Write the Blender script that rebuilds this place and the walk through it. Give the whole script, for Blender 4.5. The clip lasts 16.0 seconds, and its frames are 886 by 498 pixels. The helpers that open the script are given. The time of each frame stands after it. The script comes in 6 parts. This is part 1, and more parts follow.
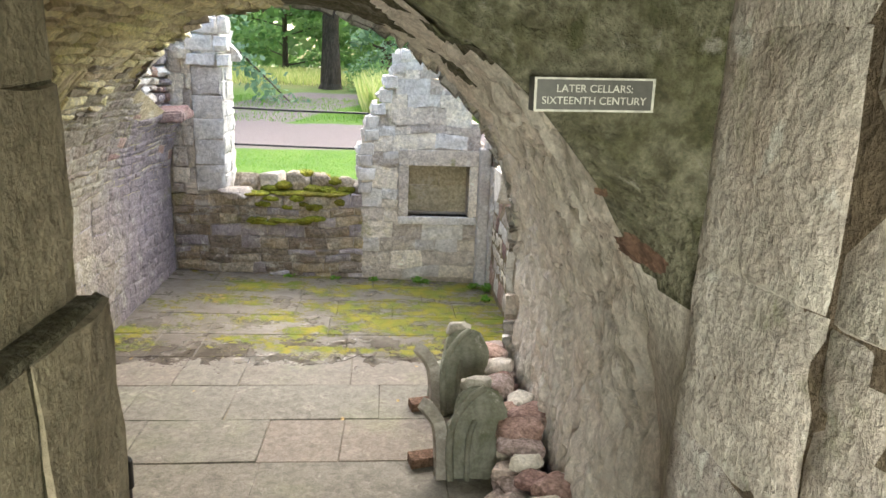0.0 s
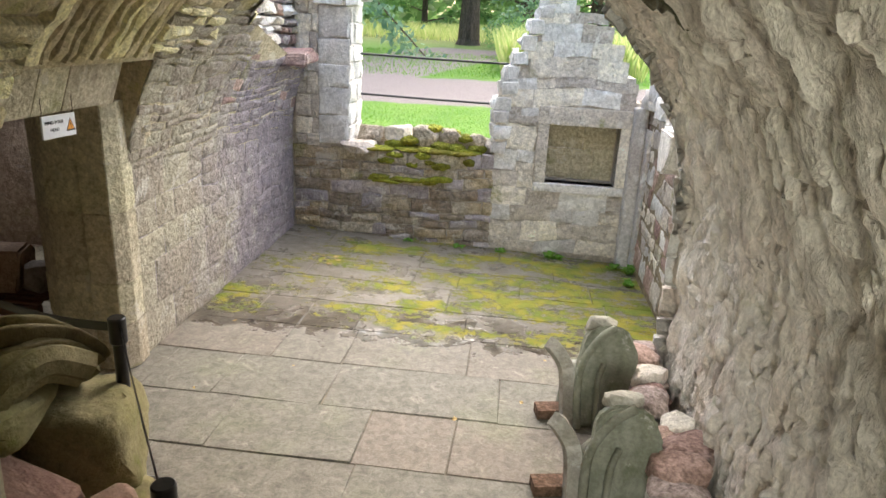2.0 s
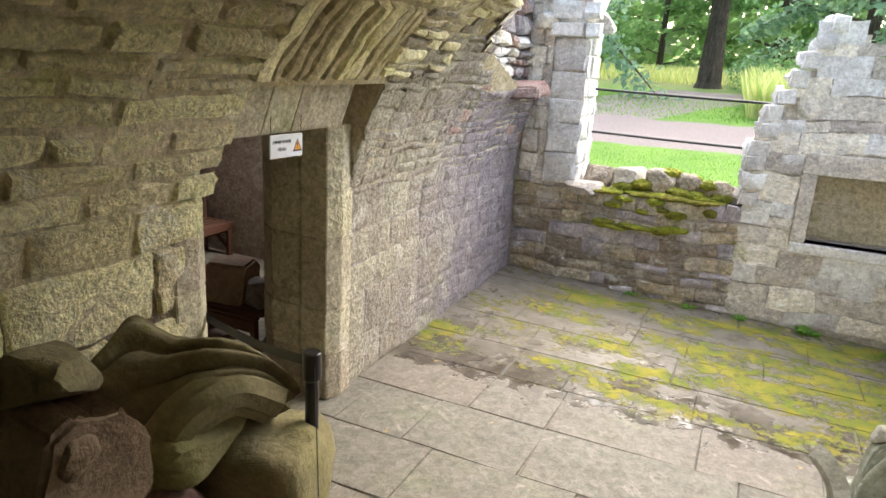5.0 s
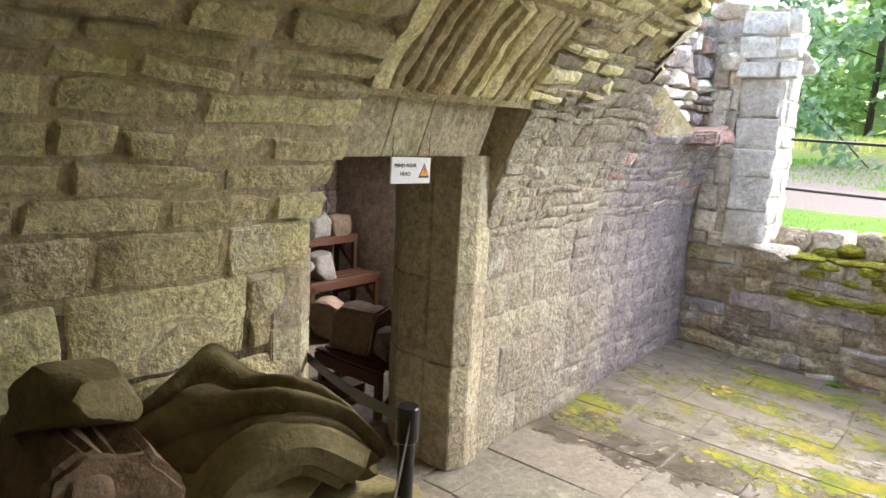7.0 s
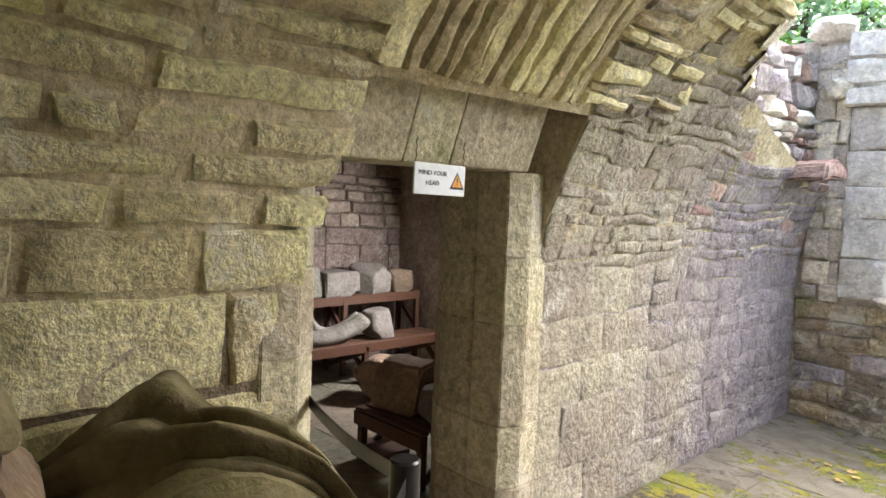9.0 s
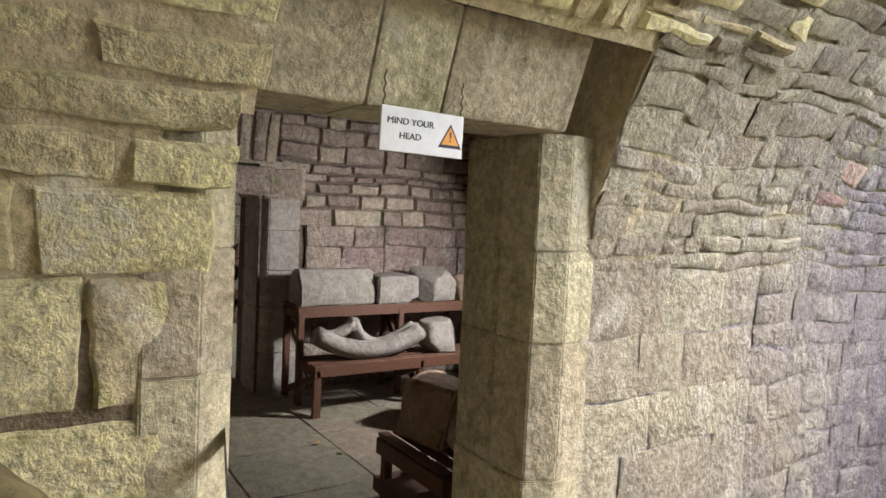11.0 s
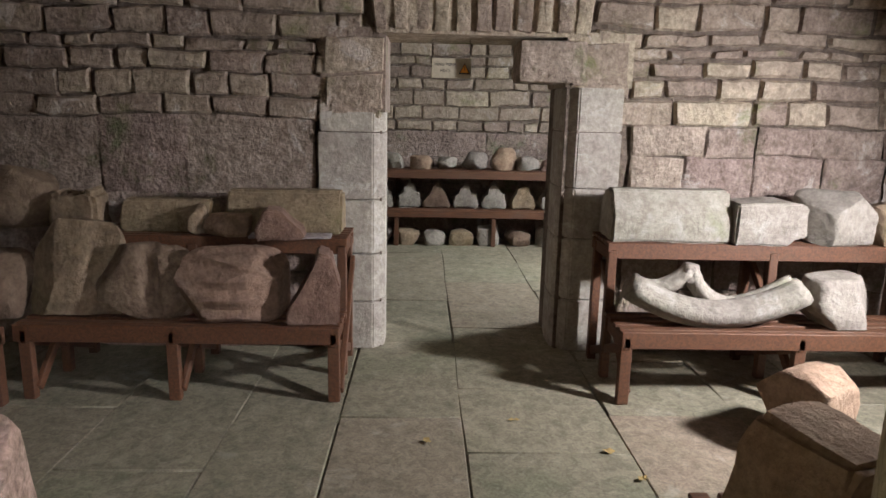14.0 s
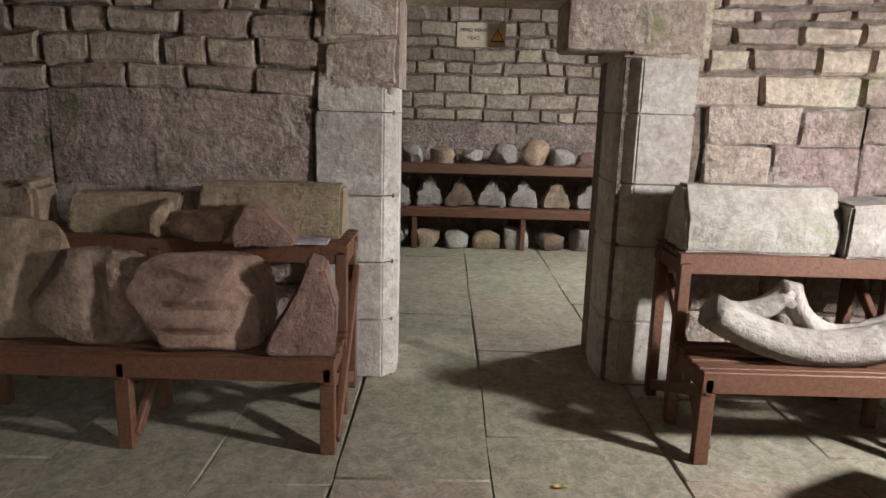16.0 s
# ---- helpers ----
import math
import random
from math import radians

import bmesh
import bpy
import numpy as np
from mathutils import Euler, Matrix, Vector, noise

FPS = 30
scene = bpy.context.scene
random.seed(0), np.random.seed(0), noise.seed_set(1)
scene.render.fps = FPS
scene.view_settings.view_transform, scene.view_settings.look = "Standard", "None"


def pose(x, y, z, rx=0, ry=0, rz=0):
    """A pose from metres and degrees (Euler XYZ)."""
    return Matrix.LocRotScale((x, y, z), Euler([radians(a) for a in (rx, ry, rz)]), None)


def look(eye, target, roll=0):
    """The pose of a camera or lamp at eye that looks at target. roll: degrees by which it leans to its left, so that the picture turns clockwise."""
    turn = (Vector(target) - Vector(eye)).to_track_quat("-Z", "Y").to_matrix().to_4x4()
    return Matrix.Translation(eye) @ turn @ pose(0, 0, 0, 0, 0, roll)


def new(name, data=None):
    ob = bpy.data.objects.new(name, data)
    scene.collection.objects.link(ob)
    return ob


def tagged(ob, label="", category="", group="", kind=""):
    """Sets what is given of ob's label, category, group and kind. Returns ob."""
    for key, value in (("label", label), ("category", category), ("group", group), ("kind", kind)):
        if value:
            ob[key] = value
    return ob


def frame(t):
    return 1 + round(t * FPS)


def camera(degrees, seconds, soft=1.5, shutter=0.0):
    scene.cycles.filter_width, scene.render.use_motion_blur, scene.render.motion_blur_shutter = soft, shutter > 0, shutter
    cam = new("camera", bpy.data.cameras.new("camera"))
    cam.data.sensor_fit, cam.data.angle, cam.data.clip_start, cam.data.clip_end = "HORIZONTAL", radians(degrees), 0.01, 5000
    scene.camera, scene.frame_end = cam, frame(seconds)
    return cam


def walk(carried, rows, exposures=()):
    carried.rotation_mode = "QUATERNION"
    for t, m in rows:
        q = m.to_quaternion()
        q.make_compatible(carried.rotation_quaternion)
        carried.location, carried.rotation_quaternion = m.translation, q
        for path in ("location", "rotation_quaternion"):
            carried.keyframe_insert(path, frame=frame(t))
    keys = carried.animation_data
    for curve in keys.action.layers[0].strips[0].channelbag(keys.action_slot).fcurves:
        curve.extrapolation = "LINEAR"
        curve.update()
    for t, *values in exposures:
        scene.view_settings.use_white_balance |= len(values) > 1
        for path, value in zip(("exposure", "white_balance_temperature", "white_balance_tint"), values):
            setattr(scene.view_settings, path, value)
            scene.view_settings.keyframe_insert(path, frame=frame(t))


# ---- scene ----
cam = camera(66.5, 16.0)
PATH = [
    (0, (-0.342, 0.43, 2.672), (-0.173, 2.356, 2.159), 2.1),
    (0.5, (-0.334, 0.692, 2.644), (-0.182, 2.594, 2.046), 2.8),
    (1, (-0.315, 0.952, 2.592), (-0.253, 2.85, 1.963), 3.1),
    (1.5, (-0.353, 1.192, 2.51), (-0.383, 3.086, 1.868), 3.2),
    (2, (-0.397, 1.349, 2.479), (-0.591, 3.237, 1.848), 3.0),
    (2.5, (-0.38, 1.522, 2.443), (-0.765, 3.385, 1.825), 3.5),
    (3, (-0.394, 1.602, 2.457), (-0.94, 3.424, 1.837), 3.8),
    (5.5, (-0.624, 1.999, 2.272), (-1.534, 3.702, 1.75), 3.7),
    (6, (-0.598, 2.163, 2.184), (-1.669, 3.776, 1.683), 4.4),
    (6.5, (-0.637, 2.267, 2.148), (-1.817, 3.815, 1.686), 3.9),
    (7, (-0.723, 2.426, 2.063), (-1.969, 3.948, 1.701), 3.0),
    (7.5, (-0.741, 2.61, 1.977), (-2.037, 4.107, 1.693), 2.7),
    (8, (-0.748, 2.752, 1.939), (-2.078, 4.226, 1.694), 2.7),
    (8.5, (-0.834, 2.888, 1.833), (-2.219, 4.322, 1.671), 2.3),
    (9, (-0.899, 2.996, 1.753), (-2.362, 4.352, 1.61), 2.2),
    (9.2, (-0.901, 3.045, 1.716), (-2.398, 4.366, 1.587), 2.2),
    (11.3, (-1.375, 3.992, 1.586), (-3.093, 5.006, 1.448), 2.7),
    (11.5, (-1.47, 4.091, 1.564), (-3.225, 5.038, 1.407), 2.6),
    (12, (-1.722, 4.315, 1.576), (-3.555, 5.086, 1.369), 2.3),
    (12.5, (-1.955, 4.517, 1.569), (-3.857, 5.08, 1.313), 2.0),
    (13, (-2.183, 4.627, 1.565), (-4.119, 5.037, 1.277), 2.2),
    (13.5, (-2.446, 4.688, 1.538), (-4.404, 4.927, 1.208), 1.9),
    (14, (-2.66, 4.773, 1.488), (-4.618, 4.834, 1.086), 1.3),
    (14.5, (-2.881, 4.789, 1.454), (-4.836, 4.702, 1.042), 1.1),
    (15, (-3.13, 4.75, 1.392), (-5.084, 4.6, 0.993), 1.2),
    (15.5, (-3.322, 4.751, 1.376), (-5.281, 4.667, 0.984), 1.7),
    (16, (-3.438, 4.77, 1.38), (-5.396, 4.771, 0.971), 1.6),
]
EXPOSURES = [(0.0, 1.9), (3.0, 2.05), (5.5, 2.2), (7.0, 2.35), (9.0, 2.4), (11.5, 2.35), (12.5, 2.5), (13.0, 2.7), (13.5, 3.05), (14.5, 3.15), (16.0, 3.25)]
walk(cam, [(t, look(eye, target, roll)) for t, eye, target, roll in PATH], EXPOSURES)

# ---- world and light ----
world = bpy.data.worlds.new("world")
scene.world = world
world.use_nodes = True
wn = world.node_tree.nodes
sky = wn.new("ShaderNodeTexSky")
sky.sky_type, sky.sun_disc = "NISHITA", False
sky.sun_elevation, sky.sun_rotation = radians(45), radians(12)
sky.air_density, sky.dust_density = 1.0, 4.0
world.node_tree.links.new(sky.outputs[0], wn["Background"].inputs[0])
wn["Background"].inputs[1].default_value = 0.15
sun = new("sun", bpy.data.lights.new("sun", "SUN"))
sun.data.energy, sun.data.angle, sun.data.color = 2.3, radians(120), (1.0, 0.97, 0.93)
sun.matrix_world = look((1.6, 7.4, 7.6), (0, 0, 0))


def window_light(name, place, aim, w, h, watts, spread=125, tint=(0.93, 0.97, 1.0)):
    """Daylight that enters by a window opening."""
    ob = new(name, bpy.data.lights.new(name, "AREA"))
    ob.data.shape, ob.data.size, ob.data.size_y, ob.data.energy = "RECTANGLE", w, h, watts
    ob.data.color, ob.data.spread = tint, radians(spread)
    ob.matrix_world = look(place, aim)
    return ob


window_light("daylight_window_store", (-4.85, 7.68, 1.6), (-6.3, 5.6, 0.5), 0.13, 0.24, 8.0, 120, (0.97, 0.96, 1.0))
window_light("daylight_stair_head", (-0.35, -1.05, 2.0), (-0.3, 3.0, 0.9), 1.4, 1.5, 24, 125, (1.0, 1.0, 0.86))
window_light("daylight_window_end", (-8.5, 7.68, 2.0), (-9.0, 5.0, 0.6), 0.4, 0.5, 8.5)

# ---- materials ----
def nodes(name):
    m = bpy.data.materials.new(name)
    m.use_nodes = True
    return m, m.node_tree.nodes, m.node_tree.links, m.node_tree.nodes["Principled BSDF"]


def noise_node(n, l, vec, scale, detail=6.0, rough=0.6, dist=0.0):
    k = n.new("ShaderNodeTexNoise")
    k.inputs["Scale"].default_value, k.inputs["Detail"].default_value = scale, detail
    k.inputs["Roughness"].default_value, k.inputs["Distortion"].default_value = rough, dist
    l.new(vec, k.inputs["Vector"])
    return k.outputs["Fac"]


def ramp(n, l, fac, lo, hi, a=0.0, b=1.0):
    k = n.new("ShaderNodeMapRange")
    k.interpolation_type = "SMOOTHSTEP"
    for i, v in enumerate((lo, hi, a, b)):
        k.inputs[i + 1].default_value = v
    l.new(fac, k.inputs[0])
    return k.outputs[0]


def mix(n, l, fac, a, b, mode="MIX"):
    k = n.new("ShaderNodeMix")
    k.data_type, k.blend_type = "RGBA", mode
    if isinstance(fac, (int, float)):
        k.inputs[0].default_value = fac
    else:
        l.new(fac, k.inputs[0])
    for i, v in ((6, a), (7, b)):
        if isinstance(v, tuple):
            k.inputs[i].default_value = (*v, 1)
        else:
            l.new(v, k.inputs[i])
    return k.outputs[2]


def arith(n, l, op, a, b):
    k = n.new("ShaderNodeMath")
    k.operation = op
    for i, v in enumerate((a, b)):
        if isinstance(v, (int, float)):
            k.inputs[i].default_value = v
        else:
            l.new(v, k.inputs[i])
    return k.outputs[0]


def bump(n, l, bs, height, strength, dist):
    k = n.new("ShaderNodeBump")
    k.inputs["Strength"].default_value, k.inputs["Distance"].default_value = strength, dist
    l.new(height, k.inputs["Height"])
    l.new(k.outputs[0], bs.inputs["Normal"])


def stone_mat(name, c1, c2, stain, moss=0.0, moss_col=(0.13, 0.15, 0.02), light=None, vary=0.35, rough=0.92,
              relief=0.012, grain=55.0, streak=0.0, specks=0.0, mottle=0.8, pits=0.5, drift=None):
    """Weathered stone: two tones, stains, optional algae, pale lichen and dark specks, relief at two scales."""
    m, n, l, bs = nodes(name)
    co = n.new("ShaderNodeTexCoord").outputs["Object"]
    rnd = n.new("ShaderNodeObjectInfo").outputs["Random"]
    if streak:
        mp = n.new("ShaderNodeMapping")
        mp.inputs["Scale"].default_value = (1, 1, streak)
        l.new(co, mp.inputs[0])
        cs = mp.outputs[0]
    else:
        cs = co
    big = noise_node(n, l, co, 1.7, 5)
    mid = noise_node(n, l, cs, 9.0, 8, 0.6, 0.1)
    fine = noise_node(n, l, co, grain, 6, 0.7)
    col = mix(n, l, ramp(n, l, mid, 0.35, 0.68), c1, c2)
    col = mix(n, l, ramp(n, l, big, 0.45, 0.7, 0, 0.75), col, stain)
    if drift:
        y0, y1, d1, d2 = drift
        sp = n.new("ShaderNodeSeparateXYZ")
        l.new(co, sp.inputs[0])
        along = arith(n, l, "ADD", sp.outputs[1], arith(n, l, "MULTIPLY", arith(n, l, "SUBTRACT", noise_node(n, l, co, 1.1, 7, 0.65, 0.4), 0.5), 3.0))
        col = mix(n, l, ramp(n, l, along, y0, y1), col, mix(n, l, ramp(n, l, mid, 0.35, 0.68), d1, d2))
    hs = n.new("ShaderNodeHueSaturation")
    l.new(ramp(n, l, rnd, 0, 1, 1 - vary, 1 + vary), hs.inputs["Value"])
    l.new(arith(n, l, "ADD", 0.5, arith(n, l, "MULTIPLY", arith(n, l, "SUBTRACT", rnd, 0.5), 0.03)), hs.inputs["Hue"])
    l.new(col, hs.inputs["Color"])
    col = hs.outputs[0]
    chip = noise_node(n, l, cs, 26.0, 6, 0.62, 0.0)
    vor = n.new("ShaderNodeTexVoronoi")
    vor.inputs["Scale"].default_value = 13
    l.new(cs, vor.inputs["Vector"])
    pit = ramp(n, l, arith(n, l, "ADD", vor.outputs["Distance"], arith(n, l, "MULTIPLY", arith(n, l, "ADD", chip, big), 0.75)), 0.62, 0.8, 1 - pits, 1.0)
    col = mix(n, l, 1.0, col, mix(n, l, ramp(n, l, chip, 0.3, 0.68), tuple(1 - mottle * v for v in (0.45, 0.46, 0.48)), tuple(1 + mottle * 0.28 for _ in range(3))), "MULTIPLY")
    col = mix(n, l, 1.0, col, mix(n, l, ramp(n, l, fine, 0.33, 0.67), tuple(1 - mottle * v for v in (0.26, 0.27, 0.28)), tuple(1 + mottle * 0.24 for _ in range(3))), "MULTIPLY")
    col = mix(n, l, arith(n, l, "SUBTRACT", 1.0, pit), col, mix(n, l, 0.6, col, (0.03, 0.026, 0.02)))
    if light:
        col = mix(n, l, ramp(n, l, noise_node(n, l, co, 4.3, 9, 0.7, 0.6), 0.56, 0.66, 0, 0.85), col, light)
    if moss:
        mk = noise_node(n, l, co, 2.3, 8, 0.7, 0.3)
        col = mix(n, l, ramp(n, l, mk, 0.62 - moss * 0.3, 0.8 - moss * 0.3, 0, 0.9), col, moss_col)
    if specks:
        v = n.new("ShaderNodeTexVoronoi")
        v.inputs["Scale"].default_value = 38
        l.new(co, v.inputs["Vector"])
        col = mix(n, l, ramp(n, l, v.outputs["Distance"], 0.10, 0.2, specks, 0), col, (0.05, 0.045, 0.04))
    l.new(col, bs.inputs["Base Color"])
    l.new(ramp(n, l, mid, 0.2, 0.8, rough - 0.12, min(1, rough + 0.05)), bs.inputs["Roughness"])
    bs.inputs["Specular IOR Level"].default_value = 0.25
    tall = arith(n, l, "ADD", arith(n, l, "MULTIPLY", mid, 0.8), arith(n, l, "ADD", arith(n, l, "MULTIPLY", chip, 0.9), arith(n, l, "ADD", arith(n, l, "MULTIPLY", fine, 0.3), arith(n, l, "MULTIPLY", pit, 0.35))))
    bump(n, l, bs, tall, 1.0, relief * 1.6)
    return m


M_ASHLAR = stone_mat("yellow_ashlar", (0.85, 0.77, 0.49), (0.72, 0.64, 0.39), (0.8, 0.73, 0.4), 0.25, (0.58, 0.56, 0.22), (0.84, 0.79, 0.62), 0.14, relief=0.034, mottle=0.55, pits=0.5)
M_VAULT = stone_mat("vault_rubble", (0.76, 0.68, 0.45), (0.6, 0.53, 0.34), (0.68, 0.62, 0.34), 0.2, (0.48, 0.46, 0.18), (0.76, 0.71, 0.56), 0.2, mottle=0.55, pits=0.4)
M_MORTAR = stone_mat("old_mortar", (0.3, 0.24, 0.16), (0.22, 0.175, 0.12), (0.27, 0.22, 0.14), 0.1, relief=0.02, mottle=0.6)
M_PURPLE = stone_mat("grey_purple_rubble", (0.53, 0.475, 0.47), (0.39, 0.34, 0.355), (0.4, 0.35, 0.37), 0.0, light=(0.74, 0.71, 0.67), vary=0.2, relief=0.022, specks=0.2, mottle=0.6, pits=0.5)
M_JAMB = stone_mat("dressed_jamb", (0.536, 0.48, 0.345), (0.437, 0.388, 0.275), (0.494, 0.437, 0.296), 0.14, (0.239, 0.233, 0.092), (0.55, 0.515, 0.423), 0.1, relief=0.012, mottle=0.6, pits=0.45, specks=0.3)
M_GREY = stone_mat("grey_wall_stone", (0.752, 0.684, 0.581), (0.547, 0.49, 0.422), (0.798, 0.718, 0.638), 0.14, (0.228, 0.228, 0.046), (0.821, 0.775, 0.695), 0.28, relief=0.02, mottle=0.5, pits=0.5)
M_WHITE = stone_mat("pale_dressed_stone", (0.732, 0.708, 0.673), (0.59, 0.566, 0.531), (0.531, 0.484, 0.448), 0.0, light=(0.85, 0.838, 0.814), vary=0.12, mottle=0.45, pits=0.3)
M_FIN = stone_mat("pale_worn_moulding", (0.44, 0.42, 0.37), (0.33, 0.31, 0.27), (0.3, 0.29, 0.22), 0.1, (0.2, 0.21, 0.1), (0.56, 0.54, 0.5), 0.1, relief=0.008, mottle=0.4, pits=0.2)
M_RUBBLE = stone_mat("pale_pinkish_rubble", (0.55, 0.46, 0.42), (0.43, 0.35, 0.32), (0.5, 0.46, 0.4), 0.05, (0.24, 0.25, 0.11), (0.66, 0.62, 0.57), 0.2)
M_PINK = stone_mat("pink_sandstone", (0.42, 0.29, 0.25), (0.33, 0.22, 0.19), (0.4, 0.34, 0.3), 0.0, vary=0.2)
M_SLOB = stone_mat("rough_lime_rubble", (0.814, 0.77, 0.682), (0.66, 0.616, 0.539), (0.77, 0.682, 0.594), 0.12, (0.264, 0.275, 0.121), (0.682, 0.649, 0.583), 0.0, relief=0.018, streak=0.5, mottle=0.45, pits=0.25)
M_PASS = stone_mat("dark_green_plaster", (0.21, 0.195, 0.14), (0.11, 0.1, 0.062), (0.1, 0.1, 0.045), 0.42, (0.055, 0.062, 0.02), (0.34, 0.32, 0.27), 0.0, relief=0.035, mottle=0.85, pits=0.6)
M_PASSR = stone_mat("passage_ashlar", (0.58, 0.53, 0.48), (0.45, 0.4, 0.36), (0.5, 0.4, 0.35), 0.22, (0.2, 0.21, 0.09), (0.68, 0.66, 0.61), 0.1, relief=0.014, mottle=0.5, pits=0.3)
M_ROOM = stone_mat("store_wall_stone", (0.42, 0.335, 0.27), (0.3, 0.235, 0.19), (0.38, 0.315, 0.24), 0.22, (0.19, 0.205, 0.085), (0.54, 0.475, 0.42), 0.2, relief=0.016, mottle=0.6, pits=0.45)
M_ROOMM = stone_mat("store_mortar", (0.27, 0.215, 0.175), (0.19, 0.15, 0.12), (0.24, 0.195, 0.15), 0.15, (0.14, 0.15, 0.065), relief=0.02, mottle=0.6)
M_ROOMP = stone_mat("store_plastered_stone", (0.364, 0.283, 0.238), (0.253, 0.192, 0.162), (0.425, 0.339, 0.289), 0.24, (0.131, 0.157, 0.066), (0.526, 0.46, 0.414), 0.1, relief=0.022, mottle=0.65, pits=0.5)
M_CARVED = stone_mat("carved_brown_sandstone", (0.254, 0.184, 0.127), (0.174, 0.122, 0.086), (0.235, 0.184, 0.118), 0.1, (0.133, 0.143, 0.052), None, 0.25, relief=0.012, mottle=0.4, pits=0.25)
M_CARVEDP = stone_mat("carved_pale_stone", (0.31, 0.275, 0.24), (0.235, 0.205, 0.178), (0.27, 0.25, 0.205), 0.1, (0.2, 0.215, 0.13), (0.36, 0.33, 0.295), 0.1, relief=0.01, mottle=0.4, pits=0.25)
M_CARVEDR = stone_mat("carved_red_sandstone", (0.293, 0.191, 0.141), (0.215, 0.137, 0.102), (0.265, 0.196, 0.147), 0.08, (0.117, 0.117, 0.049), None, 0.25, relief=0.012, mottle=0.4, pits=0.25)
M_STATUE = stone_mat("mossy_grey_carving", (0.27, 0.275, 0.225), (0.18, 0.185, 0.14), (0.14, 0.15, 0.085), 0.3, (0.1, 0.11, 0.04), (0.55, 0.54, 0.5), 0.1, relief=0.008, mottle=0.35, pits=0.2)
M_PILE = stone_mat("green_stained_sandstone", (0.26, 0.23, 0.125), (0.185, 0.16, 0.085), (0.22, 0.21, 0.08), 0.35, (0.14, 0.15, 0.03), None, 0.2, relief=0.007, mottle=0.3, pits=0.2)
M_WEST = stone_mat("lime_washed_wall", (0.433, 0.386, 0.296), (0.347, 0.304, 0.231), (0.332, 0.296, 0.246), 0.06, (0.26, 0.253, 0.115), light=(0.52, 0.484, 0.419), vary=0.09, relief=0.018, specks=0.15, mottle=0.5,
                   drift=(6.3, 7.9, (0.327, 0.284, 0.292), (0.224, 0.194, 0.215)))
M_DRESS = stone_mat("pale_store_jamb", (0.44, 0.4, 0.35), (0.34, 0.3, 0.26), (0.4, 0.37, 0.31), 0.05, (0.16, 0.18, 0.08), (0.52, 0.49, 0.45), 0.1, relief=0.006, mottle=0.4, pits=0.2)
M_BROWN = stone_mat("bare_red_brown_stone", (0.15, 0.085, 0.062), (0.1, 0.055, 0.04), (0.13, 0.085, 0.06), 0.0, vary=0.1, relief=0.012)
M_WALLW = stone_mat("brown_passage_stone", (0.3, 0.26, 0.18), (0.22, 0.19, 0.13), (0.26, 0.235, 0.15), 0.1, (0.16, 0.16, 0.06), None, 0.1, relief=0.01, mottle=0.45, pits=0.25)
M_NORTH = stone_mat("dark_damp_rubble", (0.5, 0.43, 0.34), (0.32, 0.275, 0.215), (0.42, 0.31, 0.19), 0.2, (0.2, 0.2, 0.035), (0.7, 0.66, 0.59), 0.3, relief=0.028, mottle=0.75, pits=0.5)
M_MOSS = stone_mat("moss", (0.27, 0.27, 0.03), (0.17, 0.19, 0.02), (0.34, 0.25, 0.03), 0.0, vary=0.3, relief=0.03, grain=160)


